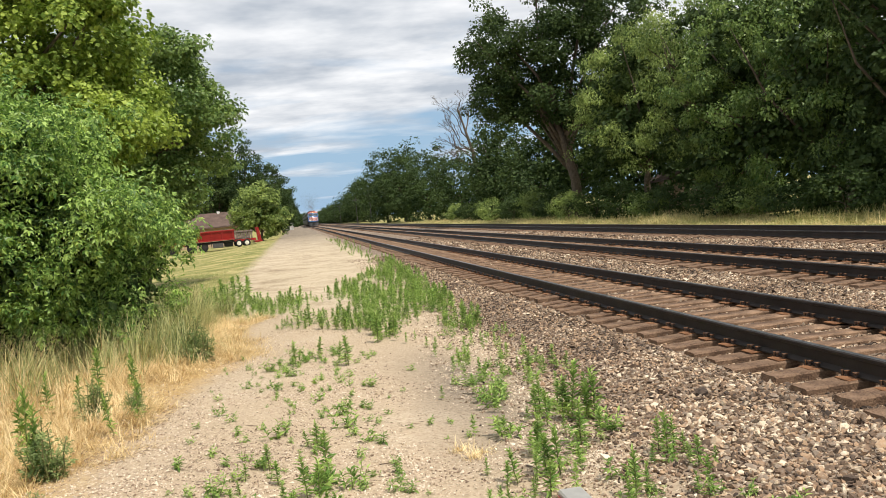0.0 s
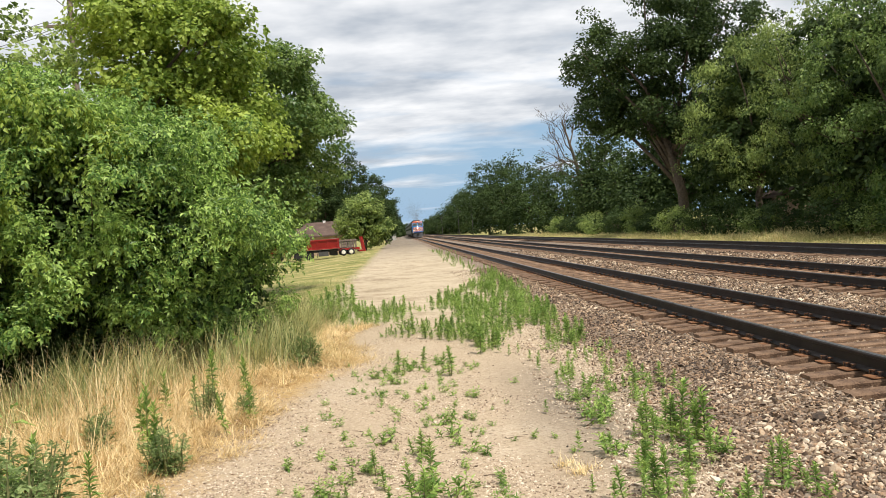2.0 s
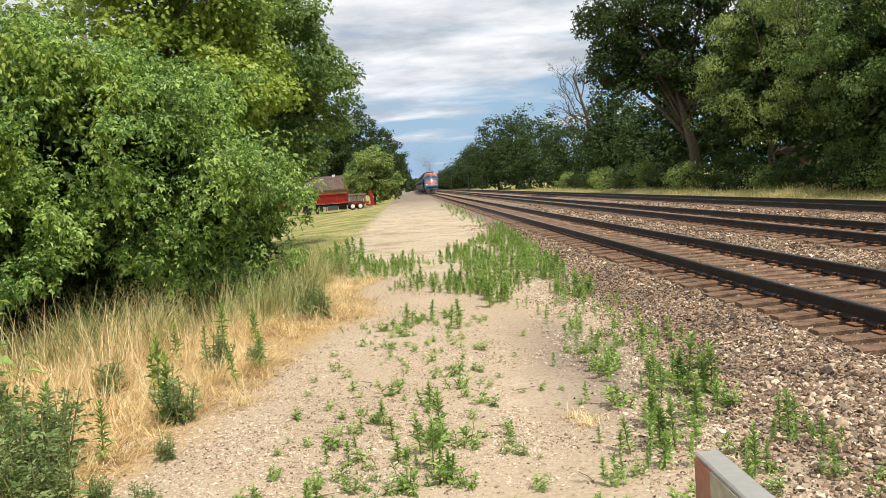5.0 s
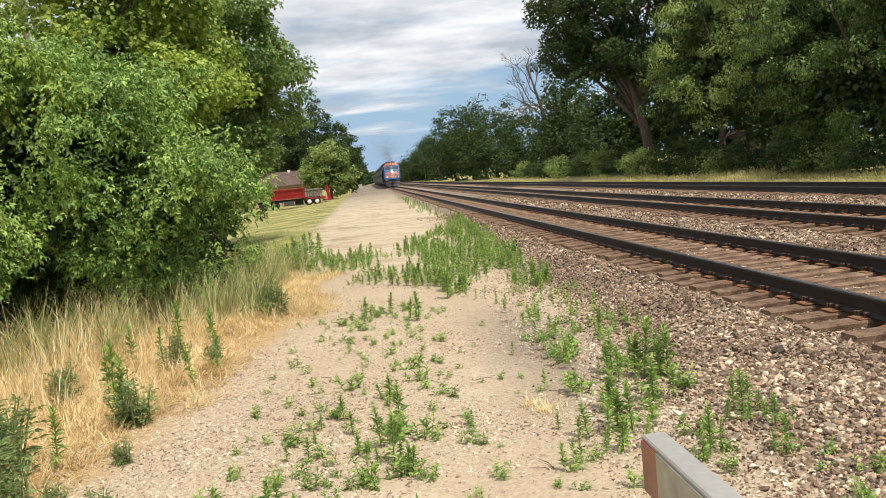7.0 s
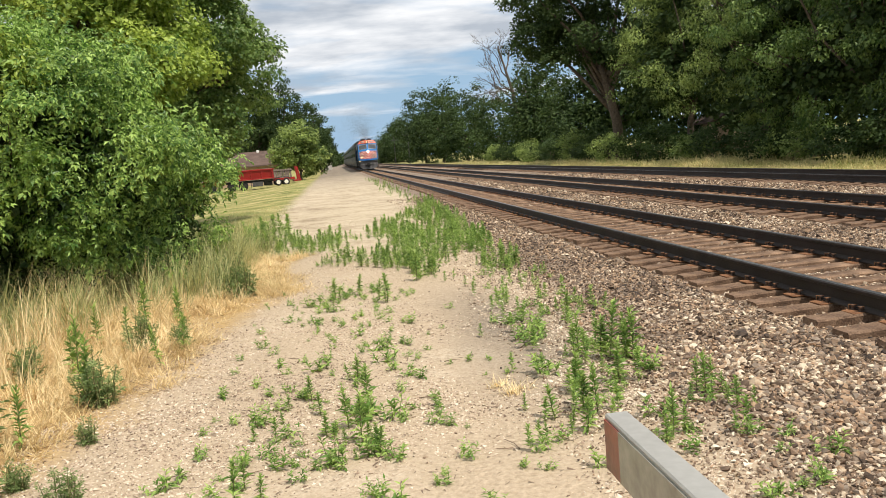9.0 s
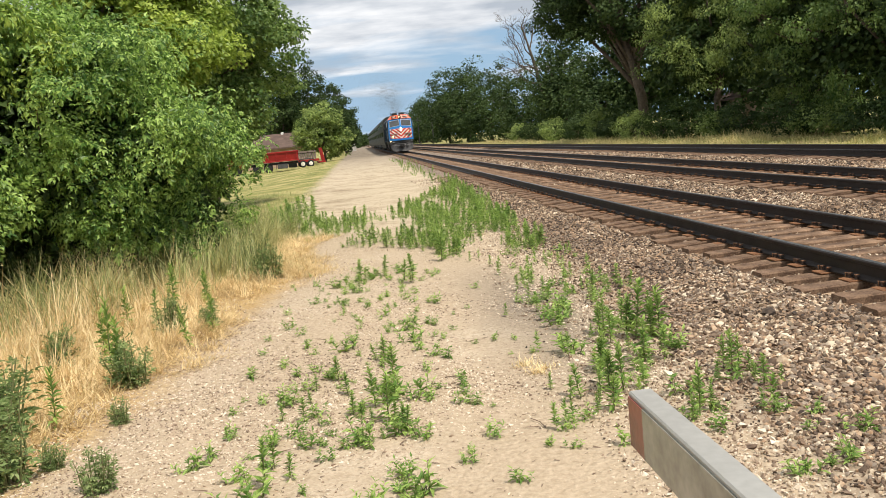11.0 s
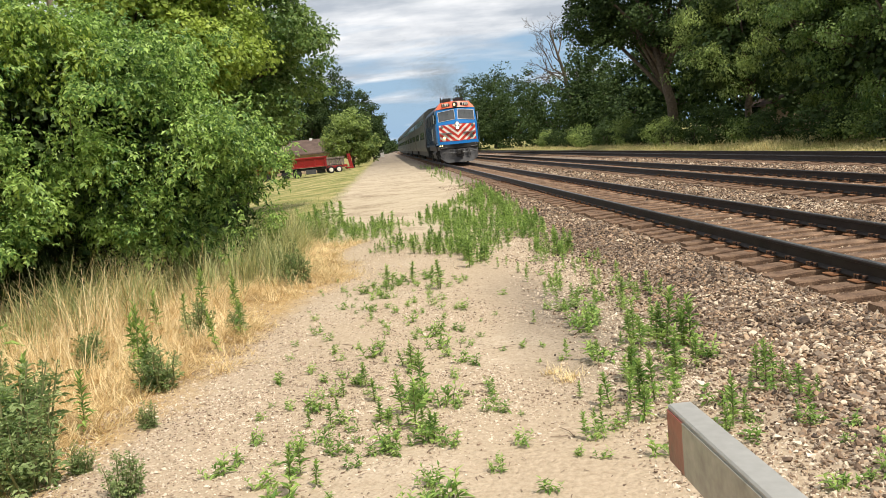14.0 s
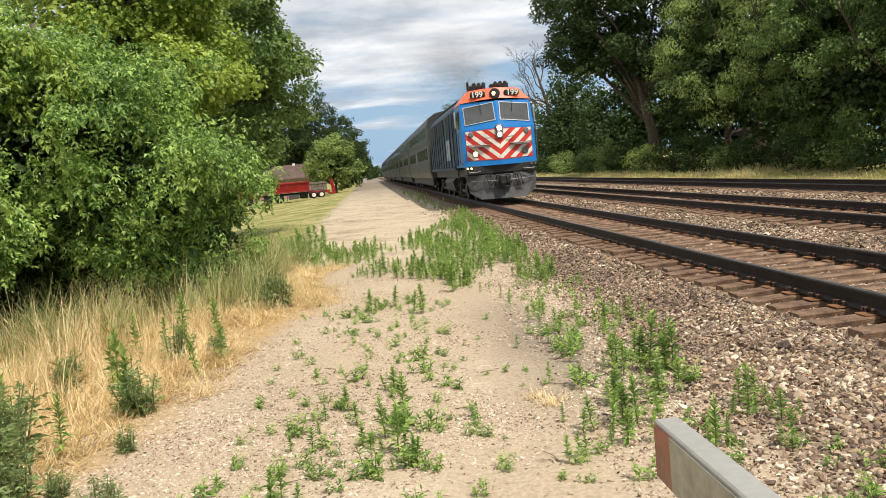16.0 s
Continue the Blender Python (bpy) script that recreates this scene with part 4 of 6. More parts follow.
        part("grab_rail", bm, HANDRAIL, t)
        # ditch lamps in the dark beam
        for dx in (0, 0.16):
            bm = bmesh.new()
            disc_solid(bm, (s * (1.24 + dx), 0.16, 1.36), "y", 0.04, 0.05, 14)
            part("ditch_lamp", bm, LAMP_AMBER if s < 0 else LENS, t)
        # side window, mirror, door and handrails
        bm = bmesh.new()
        box(bm, s * 1.50 - 0.015, s * 1.50 + 0.015, 1.15, 2.05, 2.95, 3.65, 0.01)
        part("side_window", bm, GLASS, t)
        bm = boxes((s * 1.66 - 0.03, s * 1.66 + 0.03, 0.95, 1.10, 3.0, 3.62), bevel=0.02)
        part("mirror", bm, SILVER, t)
        bm = boxes((s * 1.515 - 0.015, s * 1.515 + 0.015, 2.3, 2.95, 1.5, 3.6), bevel=0.01)
        part("cab_door", bm, BLUE_SHADED, t)
        for y in (0.62, 2.2, 3.05):
            bm = bmesh.new()
            tube(bm, [(s * 1.5, y, 1.55), (s * 1.62, y, 1.6), (s * 1.62, y, 2.75), (s * 1.5, y, 2.8)], 0.02, 6)
            part("handrail", bm, HANDRAIL, t)
        bm = boxes(*[(s * 1.42 - 0.12, s * 1.42 + 0.12, 2.3, 2.9, z, z + 0.04) for z in (0.35, 0.68, 1.0)], (s * 1.5 - 0.02, s * 1.5 + 0.02, 2.28, 2.32, 0.35, 1.4), (s * 1.5 - 0.02, s * 1.5 + 0.02, 2.88, 2.92, 0.35, 1.4))
        part("cab_steps", bm, BLACK, t)
    # twin headlight and roof headlight
    bm = boxes((-0.15, 0.15, -0.03, 0.12, 2.42, 2.98), bevel=0.05)
    h = part("headlight_case", bm, HANDRAIL, t)
    for z in (2.57, 2.83):
        bm = bmesh.new()
        disc_solid(bm, (0, -0.045, z), "y", 0.08, 0.03, 20, 0.008)
        part("headlight", bm, LAMP, h, "lit white headlight")
    bm = bmesh.new()
    disc_solid(bm, (0, 0.48, 4.19), "y", 0.21, 0.26, 22, 0.03)
    h = part("roof_lamp", bm, BLACK, t)
    bm = bmesh.new()
    disc_solid(bm, (-0.06, 0.34, 4.19), "y", 0.075, 0.03, 18)
    part("lens", bm, LAMP_AMBER, h, "lit amber roof lamp")
    # horns and roof gear
    bm = bmesh.new()
    box(bm, -0.9, -0.2, 1.45, 1.75, 4.42, 4.64, 0.02)
    box(bm, 0.0, 0.75, 1.35, 1.9, 4.42, 4.66, 0.02)
    tube(bm, [(-0.98, 1.3, 4.42), (-0.98, 1.3, 4.78)], 0.05, 8)
    part("roof_box", bm, BLACK, t)
    for x in (-0.75, -0.55, -0.35, 0.15, 0.35, 0.55):
        bm = bmesh.new()
        tube(bm, [(x, 1.6, 4.62), (x, 1.2, 4.62), (x, 1.0, 4.62)], [0.03, 0.04, 0.09], 10)
        part("roof_horn", bm, BLACK, t)
    # black beam, snow plough, coupler, hoses
    bm = bmesh.new()
    box(bm, -1.42, 1.42, 0.20, 1.2, 1.10, 1.44, 0.03)
    box(bm, -1.3, 1.3, 1.2, 16.6, 1.0, 1.34)
    part("underframe", bm, BLACK, t)
    bm = bmesh.new()
    prof = [(-1.46, 0.42, 1.06), (-0.75, 0.20, 1.08), (0, 0.10, 1.02), (0.75, 0.20, 1.08), (1.46, 0.42, 1.06)]
    foot = [(-1.36, 0.30, 0.40), (-0.95, -0.02, 0.13), (0, -0.18, 0.12), (0.95, -0.02, 0.13), (1.36, 0.30, 0.40)]
    a, b = [bm.verts.new(p) for p in prof], [bm.verts.new(p) for p in foot]
    a2, b2 = [bm.verts.new((x, y + 0.06, z)) for x, y, z in prof], [bm.verts.new((x, y + 0.06, z)) for x, y, z in foot]
    for i in range(4):
        bm.faces.new((b[i], b[i + 1], a[i + 1], a[i]))
        bm.faces.new((b2[i + 1], b2[i], a2[i], a2[i + 1]))
        bm.faces.new((a[i], a[i + 1], a2[i + 1], a2[i]))
        bm.faces.new((b[i + 1], b[i], b2[i], b2[i + 1]))
    part("snow_plough", bm, GREY_PILOT, t, "scuffed grey snow plough")
    bm = bmesh.new()
    box(bm, -0.13, 0.13, -0.30, 0.5, 0.72, 0.98, 0.03)
    box(bm, -0.20, 0.06, -0.46, -0.22, 0.66, 1.02, 0.05)
    box(bm, 0.06, 0.22, -0.40, -0.22, 0.70, 0.98, 0.04)
    loft(bm, [[(x, y, z) for x, z in ((-0.34, 0.78), (-0.24, 0.5), (0.24, 0.5), (0.34, 0.78), (0.26, 0.78), (0.18, 0.58), (-0.18, 0.58), (-0.26, 0.78))] for y in (-0.2, -0.08)])
    box(bm, -0.3, 0.3, -0.06, 0.06, 0.66, 1.06, 0.03)
    part("coupler", bm, BLACK, t, "black iron coupler")
    for x in (-0.66, -0.56, -0.46, 0.5, 0.6, 0.72):
        bm = bmesh.new()
        tube(bm, [(x, 0.14, 1.10), (x - 0.02, -0.06, 1.0), (x + 0.03, -0.12, 0.75), (x + 0.06, -0.12, 0.55), (x + 0.10, -0.10, 0.72)], 0.025, 6)
        part("air_hose", bm, BLACK, t)
    bm = bmesh.new()
    tube(bm, [(-1.3, 0.2, 0.86), (-0.95, -0.02, 0.84), (-0.25, -0.16, 0.82)], 0.018, 6)
    tube(bm, [(1.3, 0.2, 0.86), (0.95, -0.02, 0.84), (0.25, -0.16, 0.82)], 0.018, 6)
    for s in (-1, 1):
        tube(bm, [(s * 1.36, 0.2, 1.24), (s * 1.36, 0.05, 1.2), (s * 0.9, 0.05, 1.2), (s * 0.9, 0.2, 1.24)], 0.02, 6)
    part("uncoupling_bar", bm, HANDRAIL, t)
    # tank and bogies
    bm = bmesh.new()
    loft(bm, [[(x, y, z) for x, z in ((-1.25, 1.0), (-1.42, 0.8), (-1.3, 0.4), (-1.0, 0.25), (1.0, 0.25), (1.3, 0.4), (1.42, 0.8), (1.25, 1.0))] for y in (6.4, 10.6)])
    part("fuel_tank", bm, BLACK, t)
    for ob in t.children_recursive:
        if ob.type == "MESH":
            ob.data.transform(Matrix.Diagonal((0.955, 1, 1, 1)))
    bogie(t, 4.0, 2.75)
    bogie(t, 13.2, 2.75)
    return t


def build_coach():
    t = thing("passenger_coach", "tall stainless steel double-deck passenger coach with dark windows", "train coach", group="coaches behind the locomotive")
    bm = bmesh.new()

    def ring(y, k=1.0):
        return mirrored([(1.45 * k, y, 0.95), (1.55 * k, y, 1.3), (1.55 * k, y, 4.1), (1.42 * k, y, 4.45), (1.0 * k, y, 4.72), (0.4 * k, y, 4.82)])
    loft(bm, [ring(0.35, 0.97), ring(0.5), ring(25.4), ring(25.55, 0.97)])
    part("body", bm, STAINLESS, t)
    bm = bmesh.new()
    loft(bm, [[(x, y, z) for x, z in ((-1.4, 4.49), (-0.98, 4.75), (-0.4, 4.85), (0.4, 4.85), (0.98, 4.75), (1.4, 4.49))] for y in (0.4, 25.5)], closed=False)
    part("roof", bm, ROOF_DARK, t)
    for s in (-1, 1):
        bm = bmesh.new()
        for z in np.arange(1.35, 2.0, 0.09):
            box(bm, s * 1.555 - 0.012, s * 1.555 + 0.012, 0.6, 25.3, z, z + 0.045)
        for z in np.arange(3.02, 3.2, 0.09):
            box(bm, s * 1.555 - 0.012, s * 1.555 + 0.012, 0.6, 25.3, z, z + 0.045)
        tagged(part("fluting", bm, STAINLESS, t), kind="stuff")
        for z0, z1 in ((2.1, 2.75), (3.45, 3.95)):
            for y in np.arange(1.6, 24, 1.62):
                if z0 < 3 and 11.6 < y < 13.6:
                    continue
                bm = boxes((s * 1.553 - 0.01, s * 1.553 + 0.01, y, y + 1.2, z0, z1))
                part("window", bm, GLASS, t)
        bm = boxes((s * 1.556 - 0.015, s * 1.556 + 0.015, 12.0, 13.9, 1.1, 3.0))
        part("coach_door", bm, ROOF_DARK, t)
    bm = boxes((-1.3, 1.3, 2.0, 24, 0.5, 0.95), (-0.5, 0.5, -0.02, 26.0, 0.7, 0.95))
    part("underframe", bm, BLACK, t)
    bm = boxes((-0.6, 0.6, 0.0, 0.36, 1.1, 3.2), (-0.6, 0.6, 25.54, 25.9, 1.1, 3.2))
    part("gangway", bm, BLACK, t)
    bogie(t, 3.4, 2.6)
    bogie(t, 22.5, 2.6)
    return t


locomotive = build_locomotive()
coach = build_coach()
coaches = [coach] + [copy_thing(coach, Matrix()) for _ in range(6)]


def train_front(t):
    """The y of the locomotive's front after t seconds."""
    return 34.0 + 14.0 * (16.0 - t)


def motions():
    times = [0.0, 4.0, 8.0, 12.0, 16.0]
    walk(locomotive, [(t, pose(TRAIN_X, train_front(t), 0)) for t in times])
    walk(exhaust, [(t, pose(TRAIN_X, train_front(t), 0)) for t in times])
    for k, c in enumerate(coaches):
        walk(c, [(t, pose(TRAIN_X, train_front(t) + 17.4 + 26.0 * k, 0)) for t in times])


# ---- crossing gate ----
def build_gate():
    t = thing("crossing_gate", "lowered grey crossing gate arm with red and white reflective stripes", "crossing gate", pose(-0.012, 0, -0.006))
    bm = bmesh.new()
    secs = []
    for y, grow in ((2.18, 0.0), (0.9, 0.004), (-0.6, 0.012), (-3.4, 0.03)):
        x0, x1, z0, z1 = 0.492 - grow, 0.535 + grow, 0.885 - grow, 0.987
        secs.append([(x0, y, z0), (x1, y, z0), (x1, y, z1 - 0.003), (x1 - 0.003, y, z1), (x0 + 0.003, y, z1), (x0, y, z1 - 0.003)])
    loft(bm, secs)
    arm = part("arm", bm, ARM_GREY, t)
    y, red = 2.176, True
    first = True
    while y > -3.2:
        ln = 0.075 if first else 0.406
        g = max(0.0, (0.9 - y) * 0.006 + 0.0015 if y < 0.9 else (2.18 - y) * 0.0032)
        g2 = max(0.0, (0.9 - (y - ln)) * 0.007 + 0.004 if y - ln < 0.9 else (2.18 - y + ln) * 0.0032)
        bm = bmesh.new()
        loft(bm, [[(0.4905 - g - 0.002, y, 0.890 - g), (0.4905 - g - 0.002, y, 0.979), (0.496, y, 0.979), (0.496, y, 0.890 - g)], [(0.4905 - g2 - 0.002, y - ln, 0.890 - g2), (0.4905 - g2 - 0.002, y - ln, 0.979), (0.496, y - ln, 0.979), (0.496, y - ln, 0.890 - g2)]])
        part("reflective_strip", bm, TAPE_RED if red else TAPE_WHITE, arm)
        y, red, first = y - ln, not red, False
    bm = boxes((0.36, 0.66, -3.9, -3.4, 0.7, 1.25), bevel=0.03)
    part("gate_mechanism", bm, ARM_GREY, t)
    bm = bmesh.new()
    tube(bm, [(0.51, -3.7, -0.3), (0.51, -3.7, 3.6)], 0.06, 12)
    part("mast", bm, ARM_GREY, t)


build_gate()


# ---- stones ----
def stone_templates(seed, count, rings):
    rng = np.random.default_rng(seed)
    out = []
    for _ in range(count):
        bm = bmesh.new()
        if rings:
            bmesh.ops.create_icosphere(bm, subdivisions=1, radius=1.0)
        else:
            for p in ((1, 0, 0), (-1, 0, 0), (0, 1, 0), (0, -1, 0), (0, 0, 1), (0, 0, -1)):
                bm.verts.new(Vector(p) * 1.2)
            bmesh.ops.convex_hull(bm, input=bm.verts)
            bm.verts.index_update()
        v = np.array([p.co for p in bm.verts])
        f = np.array([[p.index for p in face.verts] for face in bm.faces])
        bm.free()
        for _ in range(6):
            d = unit(rng, 1)[0]
            v = v - d * np.maximum(v @ d - rng.uniform(0.3, 0.65), 0)[:, None]
        v = v * (1 + rng.normal(size=(len(v), 1)) * 0.12) * np.array([1.0, rng.uniform(0.65, 1.0), rng.uniform(0.4, 0.7)])
        out.append((v, f))
    return out


def scatter_stones(name, mat, label, category, rng, xy, z, size, templates, tilt=0.6):
    verts, faces, base = [], [], 0
    which = rng.integers(len(templates), size=len(xy))
    for k, (tv, tf) in enumerate(templates):
        sel = which == k
        n = sel.sum()
        if not n:
            continue
        up = np.array([0, 0, 1.0]) + rng.normal(size=(n, 3)) * tilt
        up /= np.linalg.norm(up, axis=1, keepdims=True)
        way = unit(rng, n)
        side = np.cross(way, up)
        side /= np.linalg.norm(side, axis=1, keepdims=True)
        way = np.cross(up, side)
        s = size[sel][:, None, None]
        at = np.concatenate([xy[sel], z[sel][:, None]], 1)
        v = at[:, None] + (tv[None, :, :1] * side[:, None] + tv[None, :, 1:2] * way[:, None] + tv[None, :, 2:] * up[:, None]) * s
        verts.append(v.reshape(-1, 3))
        faces.append((tf[None] + (np.arange(n) * len(tv))[:, None, None]).reshape(-1, 3) + base)
        base += n * len(tv)
    ob = raw_mesh(name, np.concatenate(verts), np.concatenate(faces), mat)
    return tagged(ob, label, category, kind="stuff")


def random_xy(rng, x0, x1, y0, y1, per):
    n = int((x1 - x0) * (y1 - y0) * per)
    return np.stack([rng.uniform(x0, x1, n), rng.uniform(y0, y1, n)], 1)


def off_rails(xy):
    keep = np.ones(len(xy), bool)
    for pair in RAILS:
        for x in pair:
            keep &= abs(xy[:, 0] - x) > 0.11
    return keep


def bed_left(y):
    """Where the ballast begins beside the path."""
    return 1.75 + 0.055 * np.minimum(np.maximum(y - 6.0, 0), 16.0)


def ballast():
    rng = np.random.default_rng(77)
    near, far = stone_templates(1, 10, True), stone_templates(2, 6, False)
    parts, edge_stones = [], []
    for x0, x1, y0, y1, per, s, kind in ((1.2, 4.4, 3.6, 7.5, 1700, 0.0235, 0), (1.4, 4.4, 7.5, 12.0, 1200, 0.0235, 1), (1.4, 4.4, 12.0, 18.0, 800, 0.026, 1), (2.0, 4.4, 18.0, 36.0, 380, 0.034, 1),
                                       (4.4, 6.0, 5.0, 14.0, 950, 0.023, 1), (4.4, 6.0, 14.0, 30.0, 420, 0.031, 1), (6.0, 8.6, 6.0, 15.0, 950, 0.024, 1), (6.0, 8.6, 15.0, 30.0, 420, 0.033, 1), (6.0, 8.6, 30.0, 55.0, 130, 0.048, 1), (8.6, 10.1, 10.0, 34.0, 300, 0.035, 1),
                                       (10.1, 13.4, 12.0, 28.0, 330, 0.035, 1), (10.1, 13.4, 28.0, 50.0, 120, 0.05, 1), (13.4, 16.6, 17.0, 50.0, 100, 0.05, 1)):
        xy = random_xy(rng, x0, x1, y0, y1, per)
        keep = off_rails(xy) & (xy[:, 0] < 0.9 * xy[:, 1] + 0.3)
        edge = bed_left(xy[:, 1]) + 0.22 * np.sin(xy[:, 1] * 1.9) + 0.12 * np.sin(xy[:, 1] * 5.3)
        keep &= xy[:, 0] > edge - rng.exponential(0.4, len(xy))
        xy = xy[keep]
        z = ground_height(xy[:, 0], xy[:, 1]) + rng.uniform(-0.2, 0.45, len(xy)) * s
        for pair in RAILS:
            on = (xy[:, 0] > pair[0] - 0.62) & (xy[:, 0] < pair[1] + 0.62)
            z[on] -= 0.009
        inward = np.clip((xy[:, 0] - bed_left(xy[:, 1])) / 1.3, 0, 1)
        size = 1.12 * s * (0.5 + 0.5 * inward) * np.exp(rng.normal(size=len(xy)) * 0.32)
        rim = inward + rng.normal(size=len(xy)) * 0.12 < 0.17
        parts.append((kind, xy[~rim], z[~rim], size[~rim]))
        edge_stones.append((xy[rim], z[rim], size[rim]))
    for kind, tmpl in ((0, near), (1, far)):
        sel = [p for p in parts if p[0] == kind]
        scatter_stones("ballast_stones", STONE, "angular brown, grey and white ballast stones", "ballast", rng, np.concatenate([p[1] for p in sel]), np.concatenate([p[2] for p in sel]), np.concatenate([p[3] for p in sel]), tmpl)

    scatter_stones("edge_gravel", PEBBLE, "pale gravel where path and ballast meet", "gravel", rng, np.concatenate([p[0] for p in edge_stones]), np.concatenate([p[1] for p in edge_stones]), np.concatenate([p[2] for p in edge_stones]), far)


def pebbles():
    rng = np.random.default_rng(78)
    tmpl = stone_templates(3, 6, False)
    xy = np.concatenate([random_xy(rng, -2.2, 2.0, 3.8, 7.2, 3300), random_xy(rng, -2.0, 2.3, 7.2, 10.0, 1700), random_xy(rng, -1.8, 2.4, 10.0, 15.0, 650), random_xy(rng, -1.4, 2.6, 15, 26, 110)])
    patch = np.array([noise.noise((x * 1.1, y * 0.7, 3.0)) + 0.35 * noise.noise((x * 4, y * 3, 7.0)) for x, y in xy])
    bare = np.exp(-((xy[:, 0] - 1.05 - 0.02 * xy[:, 1]) / 0.42) ** 2) * 0.55
    keep = patch - bare + rng.normal(size=len(xy)) * 0.22 > -0.18
    xy = xy[keep]
    z = ground_height(xy[:, 0], xy[:, 1]) + 0.002
    size = np.minimum(0.0078 * np.exp(rng.normal(size=len(xy)) * 0.5), 0.026)
    scatter_stones("path_pebbles", PEBBLE, "pale tan crushed stone lying on the path", "gravel", rng, xy, z, size, tmpl, 0.4)


ballast()
pebbles()


# ---- grass and weeds ----
def blade(bend, segments=2):
    """A narrow blade along y that bends down, as a template for spread."""
    v, f = [], []
    for i in range(segments):
        k = i / segments
        w = 0.5 * (1 - 0.55 * k)
        v += [(-w, k * (1 - 0.25 * bend * k), -bend * k * k * 0.6), (w, k * (1 - 0.25 * bend * k), -bend * k * k * 0.6)]
    v.append((0, 1 - 0.25 * bend, -bend * 0.6))
    for i in range(segments - 1):
        a = 2 * i
        f += [(a, a + 1, a + 3), (a, a + 3, a + 2)]
    f.append((2 * segments - 2, 2 * segments - 1, 2 * segments))
    return np.array(v, float), np.array(f)


BLADES = [blade(b) for b in (0.25, 0.8, 1.5)]


def grass(name, mat, label, rng, xy, length, width, lean, parent=None, wind=(0, 0), rise=1.0):
    """Blades of grass at the given places; lean: how far they spread from upright."""
    n = len(xy)
    cells = np.floor(xy / 0.16).astype(int)
    code = (cells[:, 0] * 7919 + cells[:, 1] * 104729) % 4096
    swirl = rng.normal(size=(4096, 2)) * lean * 1.1
    up = np.array([0, 0, rise]) + np.stack([swirl[code, 0] + rng.normal(size=n) * lean * 0.7 + wind[0], swirl[code, 1] + rng.normal(size=n) * lean * 0.7 + wind[1], 0 * xy[:, 0]], 1)
    out = np.stack([up[:, 0], up[:, 1], 0 * up[:, 0]], 1) + rng.normal(size=(n, 3)) * 0.05
    normal = np.cross(up, np.cross(out, up)) * -1 + np.array([0, 0, 0.01])
    at = np.stack([xy[:, 0], xy[:, 1], ground_height(xy[:, 0], xy[:, 1]) - 0.01], 1)
    which = rng.integers(3, size=n)
    vs, fs, base = [], [], 0
    for k in range(3):
        s = which == k
        v, f = spread(BLADES[k], at[s], up[s], normal[s], length[s], width[s])
        vs.append(v)
        fs.append(f + base)
        base += len(v)
    ob = raw_mesh(name, np.concatenate(vs), np.concatenate(fs), mat, parent)
    return tagged(ob, label, "grass", kind="stuff") if parent is None else ob


def tufted(rng, xy, each, radius):
    """Several blades round each tuft."""
    d = rng.normal(size=(len(xy) * each, 2)) * radius
    return np.repeat(xy, each, 0) + d


def straw_edge(y):
    """How far the dry grass reaches towards the path."""
    return -np.maximum(2.75 - 0.14 * y, 0.72) - 0.25 * np.sin(y * 1.3) + 0.12 * np.sin(y * 4.1)


